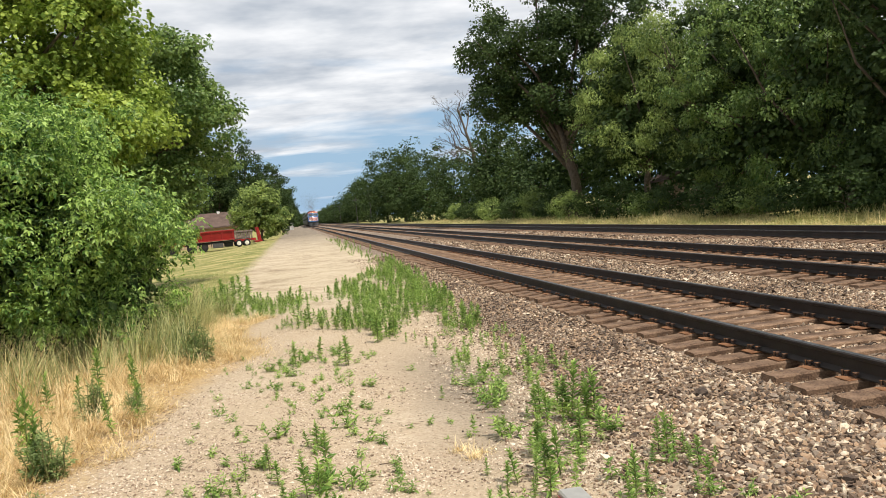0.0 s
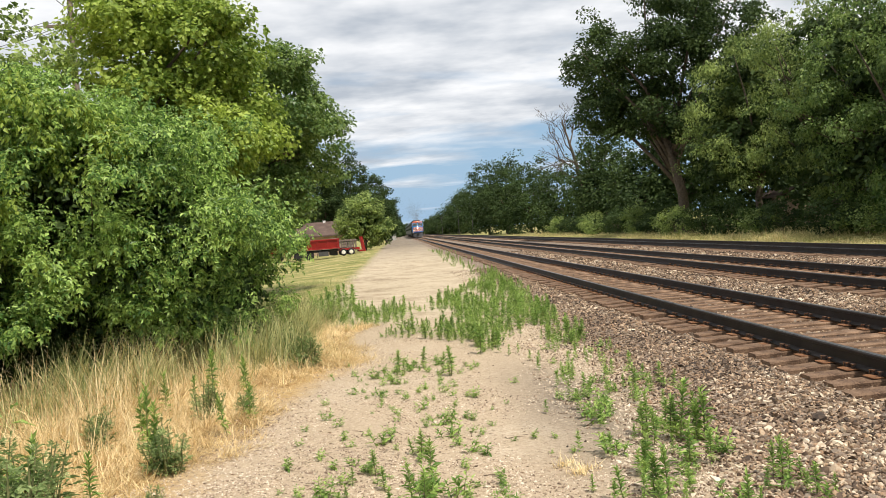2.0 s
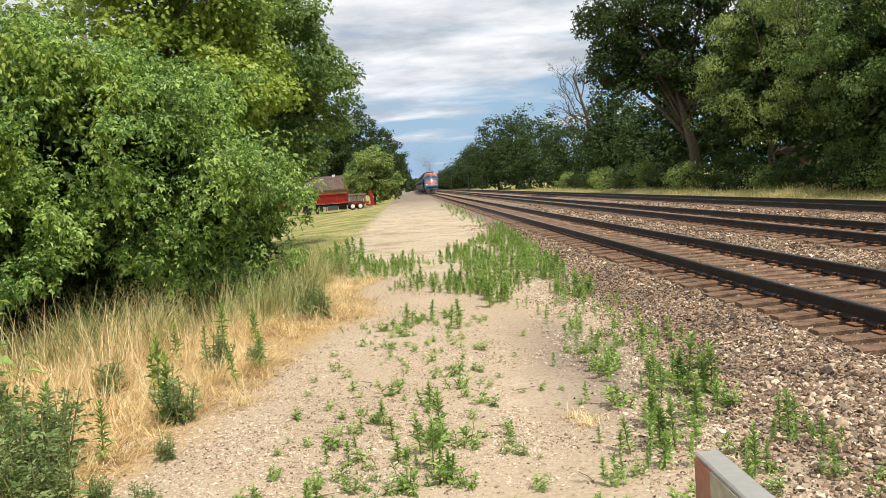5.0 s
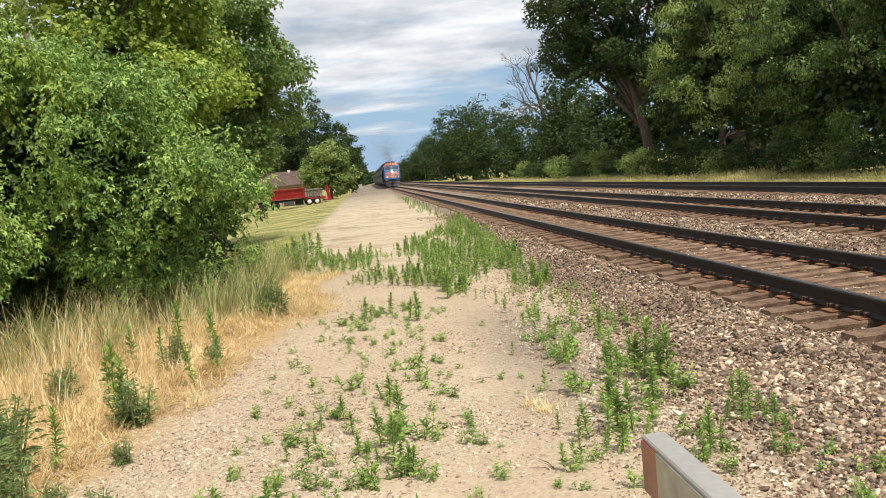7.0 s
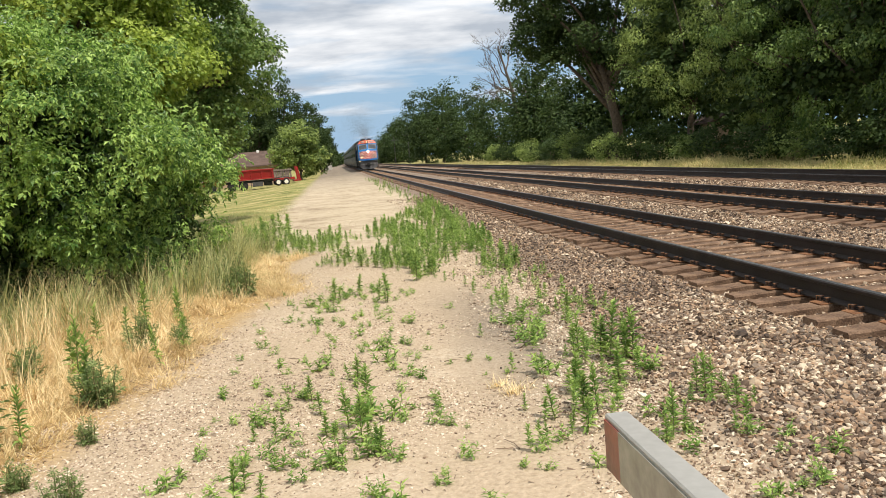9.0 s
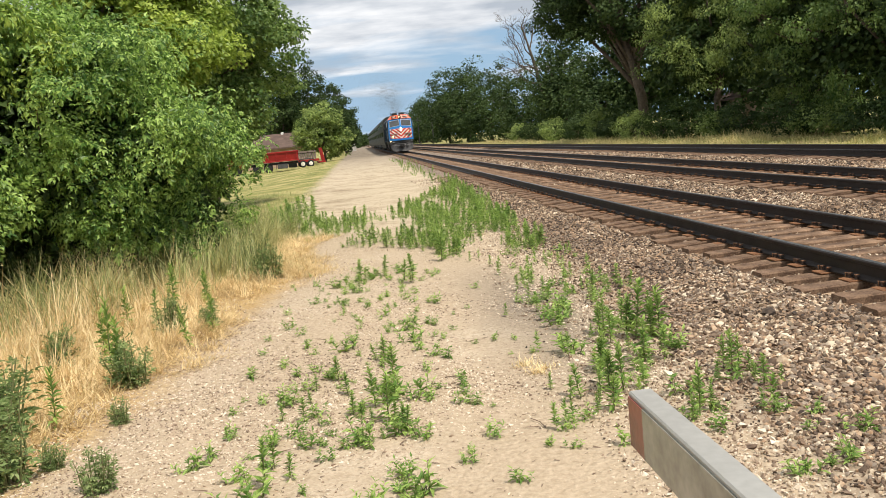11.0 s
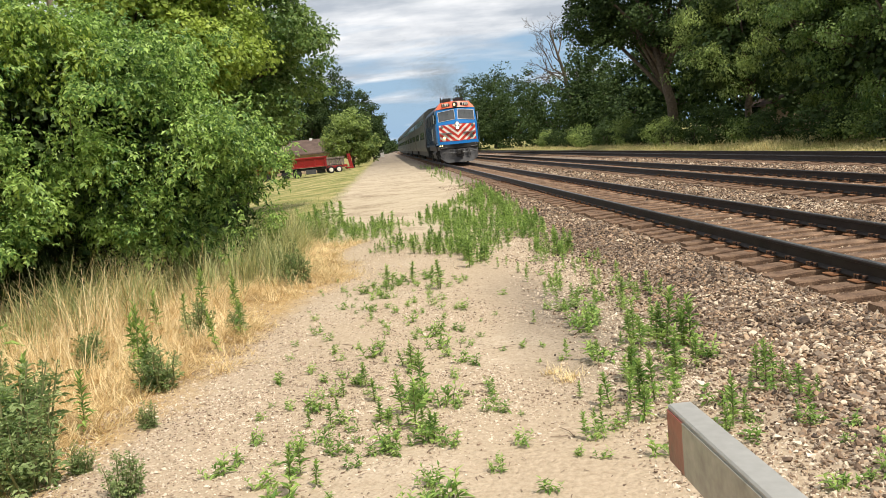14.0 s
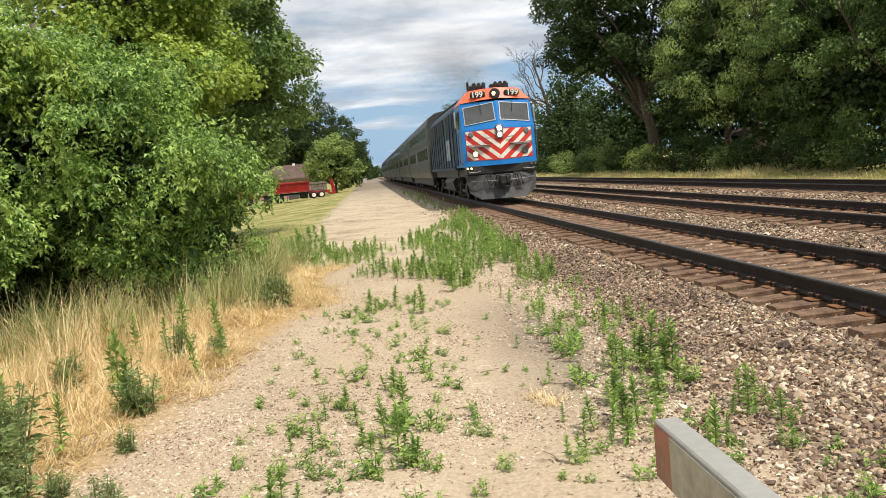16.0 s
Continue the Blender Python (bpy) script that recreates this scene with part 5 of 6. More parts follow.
def left_verge():
    rng = np.random.default_rng(21)
    # matted straw near the path
    xy = random_xy(rng, -5.5, -0.4, 4.6, 17.5, 175)
    xy = xy[(xy[:, 0] < straw_edge(xy[:, 1])) & (xy[:, 0] > straw_edge(xy[:, 1]) - 2.6 - 0.6 * np.sin(xy[:, 1]))]
    clump = np.array([noise.noise((x * 1.3, y * 1.3, 1.0)) for x, y in xy])
    xy = xy[clump > -0.35 + 0.2 * rng.normal(size=len(xy))]
    xy = tufted(rng, xy, 10, 0.045)
    n = len(xy)
    k = np.clip((straw_edge(xy[:, 1]) - xy[:, 0]) / 1.2, 0, 1)
    lump = np.array([0.95 + 0.9 * noise.noise((x * 1.5, y * 1.5, 11.0)) for x, y in xy])
    grass("dry_grass", GRASS_DRY, "dry straw-yellow grass matted beside the path", rng, xy, lump * (0.2 + 0.22 * k) * rng.uniform(0.5, 1.25, n), 0.006 * rng.uniform(0.7, 1.5, n), 0.75, wind=(0.25, -0.1), rise=0.8)
    # the dry mound where the belt of weeds begins
    xy = np.array([-1.0, 12.9]) + rng.normal(size=(3600, 2)) * np.array([0.27, 0.42])
    mound = np.exp(-((xy[:, 0] + 1.0) / 0.4) ** 2 - ((xy[:, 1] - 12.9) / 0.6) ** 2)
    grass("dry_mound", GRASS_DRY, "rounded mound of dry straw beside the path", rng, xy, (0.12 + 0.3 * mound) * rng.uniform(0.6, 1.1, 3600), 0.006 * rng.uniform(0.7, 1.4, 3600), 0.9, rise=0.8)
    # taller straw stalks
    xy = random_xy(rng, -6.2, -1.1, 5.6, 13.5, 15)
    xy = xy[(xy[:, 0] < straw_edge(xy[:, 1]) - 0.3) & (xy[:, 0] > straw_edge(xy[:, 1]) - 3.0)]
    clump = np.array([noise.noise((x * 0.9, y * 0.9, 5.0)) for x, y in xy])
    xy = tufted(rng, xy[clump > -0.16], 15, 0.05)
    n = len(xy)
    grass("straw_stalks", GRASS_DRY, "tall bleached straw stalks", rng, xy, np.clip((straw_edge(xy[:, 1]) - xy[:, 0]) * 0.7, 0.5, 1.25) * rng.uniform(0.35, 0.95, n), 0.0065 * rng.uniform(0.7, 1.4, n), 0.42, wind=(0.2, -0.05), rise=1.7)
    # green grass at the bush's foot
    xy = random_xy(rng, -6.5, -0.9, 8.0, 18.5, 40)
    xy = xy[rng.uniform(size=len(xy)) < np.clip((xy[:, 1] - 10.0) / 2.5, 0.1, 1)]
    front = random_xy(rng, -3.0, -1.5, 11.6, 13.6, 10)
    edge = straw_edge(xy[:, 1]) - np.where(xy[:, 1] > 12.0, 0.75, 1.7)
    xy = xy[(xy[:, 0] < edge) & (xy[:, 0] > edge - 2.4)]
    xy = xy[np.array([noise.noise((x * 1.1, y * 1.1, 4.0)) for x, y in xy]) > -0.12]
    xy = tufted(rng, np.concatenate([xy, front[front[:, 0] < straw_edge(front[:, 1]) - 0.6]]), 15, 0.06)
    n = len(xy)
    grass("tall_green_grass", GRASS_GREEN, "tall grey-green grass at the foot of the bush", rng, xy, rng.uniform(0.55, 1.15, n), 0.008 * rng.uniform(0.7, 1.6, n), 0.3, wind=(0.14, -0.04), rise=1.5)
    # verge beyond the tracks
    xy = np.concatenate([random_xy(rng, 17.0, 22.5, 24, 70, 13), random_xy(rng, 17.0, 23, 70, 150, 3)])
    tall = np.array([noise.noise((x * 0.25, y * 0.12, 9.0)) for x, y in xy])
    each = 9
    h = np.repeat(np.where(tall > 0.0, 0.75, 0.35) * np.clip((xy[:, 0] - 16.4) / 2.5, 0.35, 1), each)
    xy = tufted(rng, xy, each, 0.16)
    n = len(xy)
    grass("verge_grass", GRASS_VERGE, "sunlit yellow-green meadow grass beside the tracks", rng, xy, 0.95 * h * rng.uniform(0.5, 1.3, n), 0.016 * rng.uniform(0.7, 1.4, n), 0.6)
    # lawn tufts by the gravel road
    xy = np.concatenate([random_xy(rng, -4.5, -1.6, 19, 40, 60), random_xy(rng, -4.0, -1.7, 40, 80, 8)])
    xy = xy[rng.uniform(size=len(xy)) < np.clip((-1.7 - xy[:, 0]) * 1.5, 0, 1)]
    n = len(xy)
    grass("lawn_grass", GRASS_GREEN, "short mown lawn grass", rng, xy, rng.uniform(0.06, 0.16, n), 0.012 * rng.uniform(0.7, 1.4, n), 0.5)


left_verge()


def weed_plant(seed, leaves, leaf, spread_out, stems=1, lacy=False):
    """A leafy upright weed, one metre tall: stem and leaves as two meshes."""
    rng = np.random.default_rng(seed)
    bm = bmesh.new()
    at, way, size = [], [], []
    for s in range(stems):
        ang, far = rng.uniform(0, 6.28), (0.0 if stems == 1 else rng.uniform(0.1, spread_out))
        top = Vector((math.cos(ang) * far + rng.normal() * 0.03, math.sin(ang) * far + rng.normal() * 0.03, 1.0 if s == 0 else rng.uniform(0.55, 1.0)))
        root = top * (0.12 if stems == 1 else 0.55)
        root.z = 0
        pts = [root.lerp(top, k) + Vector((rng.normal(), rng.normal(), 0)) * 0.012 for k in (0, 0.35, 0.7, 1.0)]
        tube(bm, pts, [0.014, 0.012, 0.009, 0.004], 5)
        for i in range(leaves):
            k = 0.08 + 0.92 * (i / leaves) ** 0.85
            a = i * 2.4 + rng.normal() * 0.3
            lift = (0.35 if stems == 1 else 0.2) + 1.3 * k ** 3
            at.append(root.lerp(top, k))
            way.append((math.cos(a), math.sin(a), lift + rng.normal() * (0.4 if stems == 1 else 0.6)))
            size.append(leaf * (1.05 - 0.5 * k) * (0.6 + 0.4 * min(1.0, k * 4)) * rng.uniform(0.55, 1.3))
    n = len(at)
    at, way, size = np.array(at), np.array(way), np.array(size)
    normal = np.array([0, 0, 1.0]) + rng.normal(size=(n, 3)) * 0.3
    if lacy:
        v, f = spread(LEAF_COMPOUND, at, way, normal, size, size * 0.9)
    else:
        v, f = spread(LEAF_FINE, at, way, normal, size, size * (0.3 if stems == 1 else 0.34))
    return bm, v, f


def weed_kind(name, label, seed, mat, leaves, leaf, spread_out=0.0, stems=1, lacy=False):
    bm, v, f = weed_plant(seed, leaves, leaf, spread_out, stems, lacy)
    t = thing(name, label, "weed", group=name.replace("_", " ") + "s")
    st = part("stem", bm, STEM, t)
    if stems > 1:
        tagged(st, kind="stuff")
    raw_mesh("leaves", v, f, mat, t)
    return t


HORSEWEEDS = [weed_kind("horseweed", "upright bright green weed with narrow leaves in gravel", 300 + k, LEAF_WEED, 60, 0.27) for k in range(5)]
SEEDLINGS = [weed_kind("seedling", "low sprawling bright green weed in the gravel", 340 + k, LEAF_WEED, 11, 0.46, 0.75, 5) for k in range(3)]
MUGWORTS = [weed_kind("mugwort", "bushy grey-green weed with many stems", 320 + k, LEAF_MUGWORT, 20, 0.21, 0.36, 15, True) for k in range(3)]
used = set()


def plant(kinds, x, y, h, rng, wide=1.0):
    t = kinds[rng.integers(len(kinds))]
    m = pose(x, y, ground_z(x, y) - 0.01, rng.normal() * 4, rng.normal() * 4, rng.uniform(0, 360))
    if t.name in used:
        t = copy_thing(t, m)
    used.add(t.name)
    t.matrix_basis = m @ Matrix.Diagonal((h * wide, h * wide, h, 1))
    return t


RIGHT_WEEDS = [(1.87, 7.42, 0.31), (2.03, 7.13, 0.41), (2.2, 7.04, 0.36), (1.56, 5.93, 0.3), (1.57, 6.49, 0.25), (1.28, 5.92, 0.2), (1.89, 6.5, 0.28), (1.49, 7.03, 0.15), (2.3, 9.34, 0.2), (2.55, 9.36, 0.2), (1.63, 8.96, 0.11), (1.54, 8.3, 0.13), (1.63, 8.01, 0.15), (1.81, 8.55, 0.16),
               (2.28, 5.95, 0.26), (2.35, 5.65, 0.18), (1.81, 5.31, 0.25), (2.22, 5.15, 0.1), (2.21, 4.87, 0.07), (1.93, 4.38, 0.1), (2.07, 4.4, 0.06), (2.44, 4.74, 0.11), (2.16, 6.7, 0.14), (1.86, 5.68, 0.13), (1.4, 5.64, 0.2), (2.2, 4.43, 0.1)]
MIDDLE_WEEDS = [(-0.47, 5.99, 0.16), (-0.64, 6.41, 0.13), (-0.16, 6.09, 0.16), (-0.02, 6.22, 0.26), (0.06, 5.9, 0.29), (0.12, 6.55, 0.31), (0.15, 5.65, 0.16), (0.27, 6.35, 0.15), (-0.27, 6.87, 0.18), (0.07, 7.36, 0.2), (-0.08, 5.59, 0.15), (-0.61, 5.02, 0.26), (-0.59, 5.33, 0.18), (0.21, 4.75, 0.15), (-0.94, 5.91, 0.09),
                (-1.04, 5.44, 0.11), (-0.96, 5.58, 0.1), (-0.22, 7.78, 0.14), (0.35, 7.9, 0.14), (0.31, 8.37, 0.13), (-0.09, 11.38, 0.29), (0.2, 11.63, 0.26), (0.52, 10.96, 0.34), (-0.37, 11.14, 0.14), (-0.16, 10.61, 0.13), (0.45, 5.09, 0.07), (0.9, 5.18, 0.06), (1.02, 5.09, 0.06), (0.1, 5.62, 0.13)]
LEFT_WEEDS = [(-2.08, 9.66, 0.42), (-1.63, 9.55, 0.32), (-1.93, 7.59, 0.46), (-1.73, 6.54, 0.19), (-2.15, 5.6, 0.55), (-2.45, 5.9, 0.7), (-1.52, 5.29, 0.27), (-2.85, 8.75, 0.42), (-1.94, 5.79, 0.2), (-3.2, 7.2, 0.75), (-1.35, 12.6, 0.5), (-1.6, 13.1, 0.6), (-2.6, 6.6, 0.6)]


def inside_band(x, y):
    """The green belt of weeds across the path and along the ballast."""
    low = 15.8 - 1.5 * (x + 0.7) if x < 1.0 else 12.7 + 0.5 * np.sin(x * 5)
    high = 21.6 + 0.3 * x if x < 0.9 else 21.5 + 4.4 * (x - 0.9)
    return -1.35 < x < 2.55 + 0.045 * (y - 12) and low < y < high


def weeds():
    rng = np.random.default_rng(31)
    for x, y, h in RIGHT_WEEDS:
        plant(HORSEWEEDS if h > 0.17 else SEEDLINGS, x, y, h * 1.12, rng, 1.1 if h > 0.2 else 1.3)
        if h > 0.17:
            for _ in range(3):
                plant(HORSEWEEDS, x + rng.normal() * 0.1, y + rng.normal() * 0.14, h * rng.uniform(0.5, 0.95), rng, 1.1)
    for x, y, h in MIDDLE_WEEDS:
        plant(HORSEWEEDS if h > 0.15 else SEEDLINGS, x, y, h * 1.05, rng, 1.1 if h > 0.2 else 1.3)
        if h > 0.14:
            for _ in range(2):
                plant(HORSEWEEDS + SEEDLINGS, x + rng.normal() * 0.09, y + rng.normal() * 0.12, h * rng.uniform(0.35, 0.75), rng, 1.3)
    for x, y, h in LEFT_WEEDS:
        plant(MUGWORTS, x, y, h * 0.95, rng, 1.2)
    for _ in range(16):
        y = rng.uniform(6.0, 11.5)
        plant(HORSEWEEDS, float(straw_edge(y)) - rng.uniform(0.2, 1.4), y, rng.uniform(0.3, 0.6), rng, 0.8)
    # loose seedlings
    rest = []
    for _ in range(170):
        rest.append((rng.normal(0.0, 0.5), rng.uniform(4.6, 12.5), rng.uniform(0.03, 0.11)))
    for _ in range(110):
        y = rng.uniform(5.0, 12.5)
        rest.append((bed_left(y) + rng.normal(0.0, 0.35), y, rng.uniform(0.05, 0.2)))
    # the belt: its front row one by one, the rest joined
    count = 0
    while len(rest) < 1180:
        x, y = rng.uniform(-1.4, 4.0), 12.3 + 22 * rng.uniform() ** 1.3
        d = noise.noise((x * 0.8, y * 0.5, 2.0)) + (0.30 if x > 1.0 else -0.06)
        if not inside_band(x, y) or d < -0.02 + rng.normal() * 0.12:
            continue
        h = float(np.clip(rng.normal(0.185, 0.07), 0.08, 0.4))
        if y < 15.2 and count < 150:
            plant(HORSEWEEDS, x, y, h, rng, 1.15)
            count += 1
        else:
            rest.append((x, y, h))
    for _ in range(130):
        y = rng.uniform(30, 75)
        rest.append((2.75 + 0.004 * y + rng.normal() * 0.3, y, rng.uniform(0.1, 0.3)))
    for _ in range(40):
        y = rng.uniform(17, 24)
        rest.append((-1.75 + rng.normal() * 0.35, y, rng.uniform(0.2, 0.55)))
    vs, fs, base = [], [], 0
    for x, y, h in rest:
        t = SEEDLINGS[rng.integers(3)] if h < 0.12 else HORSEWEEDS[rng.integers(5)]
        me = [c for c in t.children if c.name.startswith("leaves")][0].data
        v = np.empty(len(me.vertices) * 3, np.float32)
        me.vertices.foreach_get("co", v)
        f = np.empty(len(me.polygons) * 3, np.int32)
        me.loops.foreach_get("vertex_index", f)
        a = rng.uniform(0, 6.28)
        v = v.reshape(-1, 3)
        q = np.stack([v[:, 0] * math.cos(a) - v[:, 1] * math.sin(a), v[:, 0] * math.sin(a) + v[:, 1] * math.cos(a), v[:, 2]], 1) * h * np.array([1.25, 1.25, 1.0]) + np.array([x, y, ground_z(x, y)])
        vs.append(q)
        fs.append(f.reshape(-1, 3) + base)
        base += len(v)
    tagged(raw_mesh("small_weeds", np.concatenate(vs), np.concatenate(fs), LEAF_WEED), "bright green weeds in a belt across the gravel path", "weeds", kind="stuff")


weeds()


def sow_thistle():
    rng = np.random.default_rng(66)
    t = thing("sow_thistle", "tall thistle with lobed leaves and cream flower head", "weed")
    x, y = -3.55, 7.9
    z = ground_z(x, y)
    bm = bmesh.new()
    tube(bm, [(x, y, z), (x + 0.02, y, z + 0.6), (x + 0.05, y, z + 1.15), (x + 0.12, y, z + 1.45)], [0.014, 0.011, 0.008, 0.005], 6)
    part("stem", bm, STEM, t)
    n = 34
    k = rng.uniform(0.05, 0.85, n)
    at = np.stack([x + 0.08 * k, y + 0 * k, z + 1.4 * k], 1)
    a = rng.uniform(0, 6.28, n)
    v, f = spread(LEAF_FINE, at, np.stack([np.cos(a), np.sin(a), 0.3 + 0 * a], 1), np.array([0, 0, 1.0]) + rng.normal(size=(n, 3)) * 0.3, 0.26 * (1.1 - k), 0.12 * (1.1 - k))
    raw_mesh("leaves", v, f, LEAF_WEED, t)
    for _ in range(12):
        bm = bmesh.new()
        c = Vector((x + 0.12 + rng.normal() * 0.035, y + rng.normal() * 0.03, z + 1.45 + rng.normal() * 0.04))
        bmesh.ops.create_icosphere(bm, subdivisions=1, radius=0.016, matrix=Matrix.Translation(c))
        part("flower", bm, FLOWER, t)



def broadleaf():
    rng = np.random.default_rng(67)
    for x, y, h in ((-3.75, 7.6, 0.95), (-3.3, 7.0, 0.6), (-4.2, 8.2, 1.15), (-3.1, 6.5, 0.45), (-4.6, 9.0, 1.2), (-3.9, 7.0, 0.7)):
        t = thing("broadleaf_weed", "leafy weed with broad pale green leaves by the bush", "weed", group="broad-leaved weeds")
        z = ground_z(x, y)
        n = int(70 * h)
        k = rng.uniform(0.08, 1, n)
        a = rng.uniform(0, 6.28, n)
        off = 0.25 * rng.normal(size=(n, 2)) * h
        at = np.stack([x + off[:, 0], y + off[:, 1], z + h * k], 1)
        v, f = spread(LEAF_FINE, at, np.stack([np.cos(a), np.sin(a), 0.1 - 0.5 * k], 1), np.array([0.2, -0.3, 1.0]) + rng.normal(size=(n, 3)) * 0.35, rng.uniform(0.10, 0.22, n), rng.uniform(0.06, 0.13, n))
        raw_mesh("leaves", v, f, LEAF_WEED, t)
        for j in range(5):
            bm = bmesh.new()
            d = Vector((rng.normal() * 0.2 * h, rng.normal() * 0.2 * h, h * rng.uniform(0.8, 1)))
            tube(bm, [(x, y, z), Vector((x, y, z)) + d * 0.5, Vector((x, y, z)) + d], [0.009, 0.007, 0.003], 5)
            part("stem", bm, STEM, t)


sow_thistle()
broadleaf()


def twigs():
    rng = np.random.default_rng(81)
    for _ in range(26):
        x, y = rng.uniform(-1.2, 1.6), rng.uniform(5, 9.5)
        z = ground_z(x, y) + 0.006
        a, ln = rng.uniform(0, 3.14), rng.uniform(0.06, 0.2)
        d = Vector((math.cos(a), math.sin(a), 0)) * ln
        bm = bmesh.new()
        p = Vector((x, y, z))
        tube(bm, [p, p + d * 0.4 + Vector((rng.normal() * 0.012, rng.normal() * 0.012, 0.004)), p + d], [0.004, 0.003, 0.002], 5)
        tagged(link("twig", bm, TWIG), "dry brown twig lying on the path", "twig", group="twigs on the path")



def litter():
    rng = np.random.default_rng(83)
    xy = np.concatenate([np.stack([rng.normal(-0.55, 0.45, 900), rng.normal(7.2, 0.7, 900)], 1), random_xy(rng, -1.6, 1.6, 4.6, 11, 60)])
    n = len(xy)
    at = np.stack([xy[:, 0], xy[:, 1], ground_height(xy[:, 0], xy[:, 1]) + 0.006], 1)
    way = np.stack([rng.normal(size=n), rng.normal(size=n), rng.normal(size=n) * 0.12], 1)
    v, f = spread(BLADES[0], at, way, np.array([0, 0, 1.0]) + rng.normal(size=(n, 3)) * 0.3, rng.uniform(0.02, 0.07, n), rng.uniform(0.004, 0.01, n))
    tagged(raw_mesh("dry_litter", v, f, TWIG), "brown dry plant litter on the path", "litter", kind="stuff")


twigs()
litter()


def dry_tufts():
    rng = np.random.default_rng(84)
    for x, y in ((1.16, 6.6), (1.24, 6.75), (1.1, 6.9)):
        xy = np.array([[x, y]]) + rng.normal(size=(70, 2)) * 0.03
        t = thing("dry_tuft", "small dry straw tuft beside green weeds", "grass tuft", group="dry tufts on the path")
        grass("tuft", GRASS_DRY, "", rng, xy, rng.uniform(0.08, 0.2, 70), rng.uniform(0.003, 0.006, 70), 0.5, t)


dry_tufts()


# ---- truck, trailer, houses, pole ----
LAMP_CONE = material("cone_orange", (0.75, 0.22, 0.02), (0.85, 0.3, 0.04), 0.5, 5, 30, 0)


def road_wheel(parent, x, y, z, r, hub, wide=0.28):
    bm = bmesh.new()
    tube(bm, [(x, y - wide / 2, z), (x, y - wide / 2 + 0.05, z), (x, y + wide / 2 - 0.05, z), (x, y + wide / 2, z)], [r - 0.06, r, r, r - 0.06], 22)
    w = part("wheel", bm, RUBBER, parent)
    bm = bmesh.new()
    disc_solid(bm, (x, y - wide / 2 - 0.005, z), "y", r * 0.58, 0.04, 18, 0.01)
    disc_solid(bm, (x, y - wide / 2 - 0.04, z), "y", r * 0.22, 0.06, 12, 0.01)
    part("rim", bm, hub, w)


def dump_truck():
    at = pose(-8.3, 95.5, -0.68, 0, 0, 6)
    t = thing("dump_truck", "red dump truck parked on the lawn", "truck", at)
    # local: x along the truck, rear at +1.7
    bm = boxes((-5.6, 1.6, -0.9, 0.9, 0.75, 1.0))
    part("chassis", bm, BLACK, t)
    bm = bmesh.new()
    loft(bm, [[(x, y, z) for y, z in ((-1.12, 1.1), (1.12, 1.1), (1.2, 2.05), (-1.2, 2.05))] for x in (-3.1, 1.7)])
    bed = part("dump_bed", bm, RED_TRUCK, t)
    for x in (-2.9, -1.8, -0.7, 0.4, 1.5):
        part("bed_rib", boxes((x, x + 0.14, -1.28, -1.10, 1.12, 2.05)), RED_TRUCK, bed)
    part("bed_rail", boxes((-3.1, 1.75, -1.30, -1.12, 1.98, 2.14), bevel=0.02), RED_TRUCK, bed)
    part("bed_rail", boxes((-3.1, 1.75, -1.30, -1.12, 1.06, 1.18), bevel=0.02), RED_TRUCK, bed)
    part("headboard", boxes((-3.25, -3.1, -1.2, 1.2, 1.1, 2.5), bevel=0.02), RED_TRUCK, bed)
    bm = bmesh.new()
    loft(bm, [[(x, y, z) for y, z in ((-1.1, 0.8), (1.1, 0.8), (1.1, zt - 0.1), (0.95, zt), (-0.95, zt), (-1.1, zt - 0.1))] for x, zt in ((-5.7, 1.9), (-4.9, 2.0), (-4.75, 2.6), (-3.4, 2.65))])
    part("cab", bm, RED_TRUCK, t)
    part("side_window", boxes((-4.5, -3.7, -1.115, -1.09, 1.8, 2.4)), GLASS, t)
    for x in (-4.9, -2.75, -1.55):
        road_wheel(t, x, -0.95, 0.5, 0.5, BLACK)
        road_wheel(t, x, 0.95, 0.5, 0.5, BLACK)
    part("mud_flap", boxes((-0.75, -0.7, -1.2, -0.6, 0.2, 0.85)), BLACK, t)
    part("tool_box", boxes((-0.6, 0.5, -1.15, -0.75, 0.32, 0.85), bevel=0.03), GREY_PILOT, t)
    part("tow_frame", boxes((0.6, 1.5, -0.8, 0.8, 0.35, 0.75), bevel=0.04), BLACK, t)
    bm = bmesh.new()
    tube(bm, [(-3.0, 0.2, 2.5), (-3.0, 0.2, 2.75)], [0.28, 0.03], 10)
    part("traffic_cone", bm, LAMP_CONE, t, "orange cone on the bed")
    return t




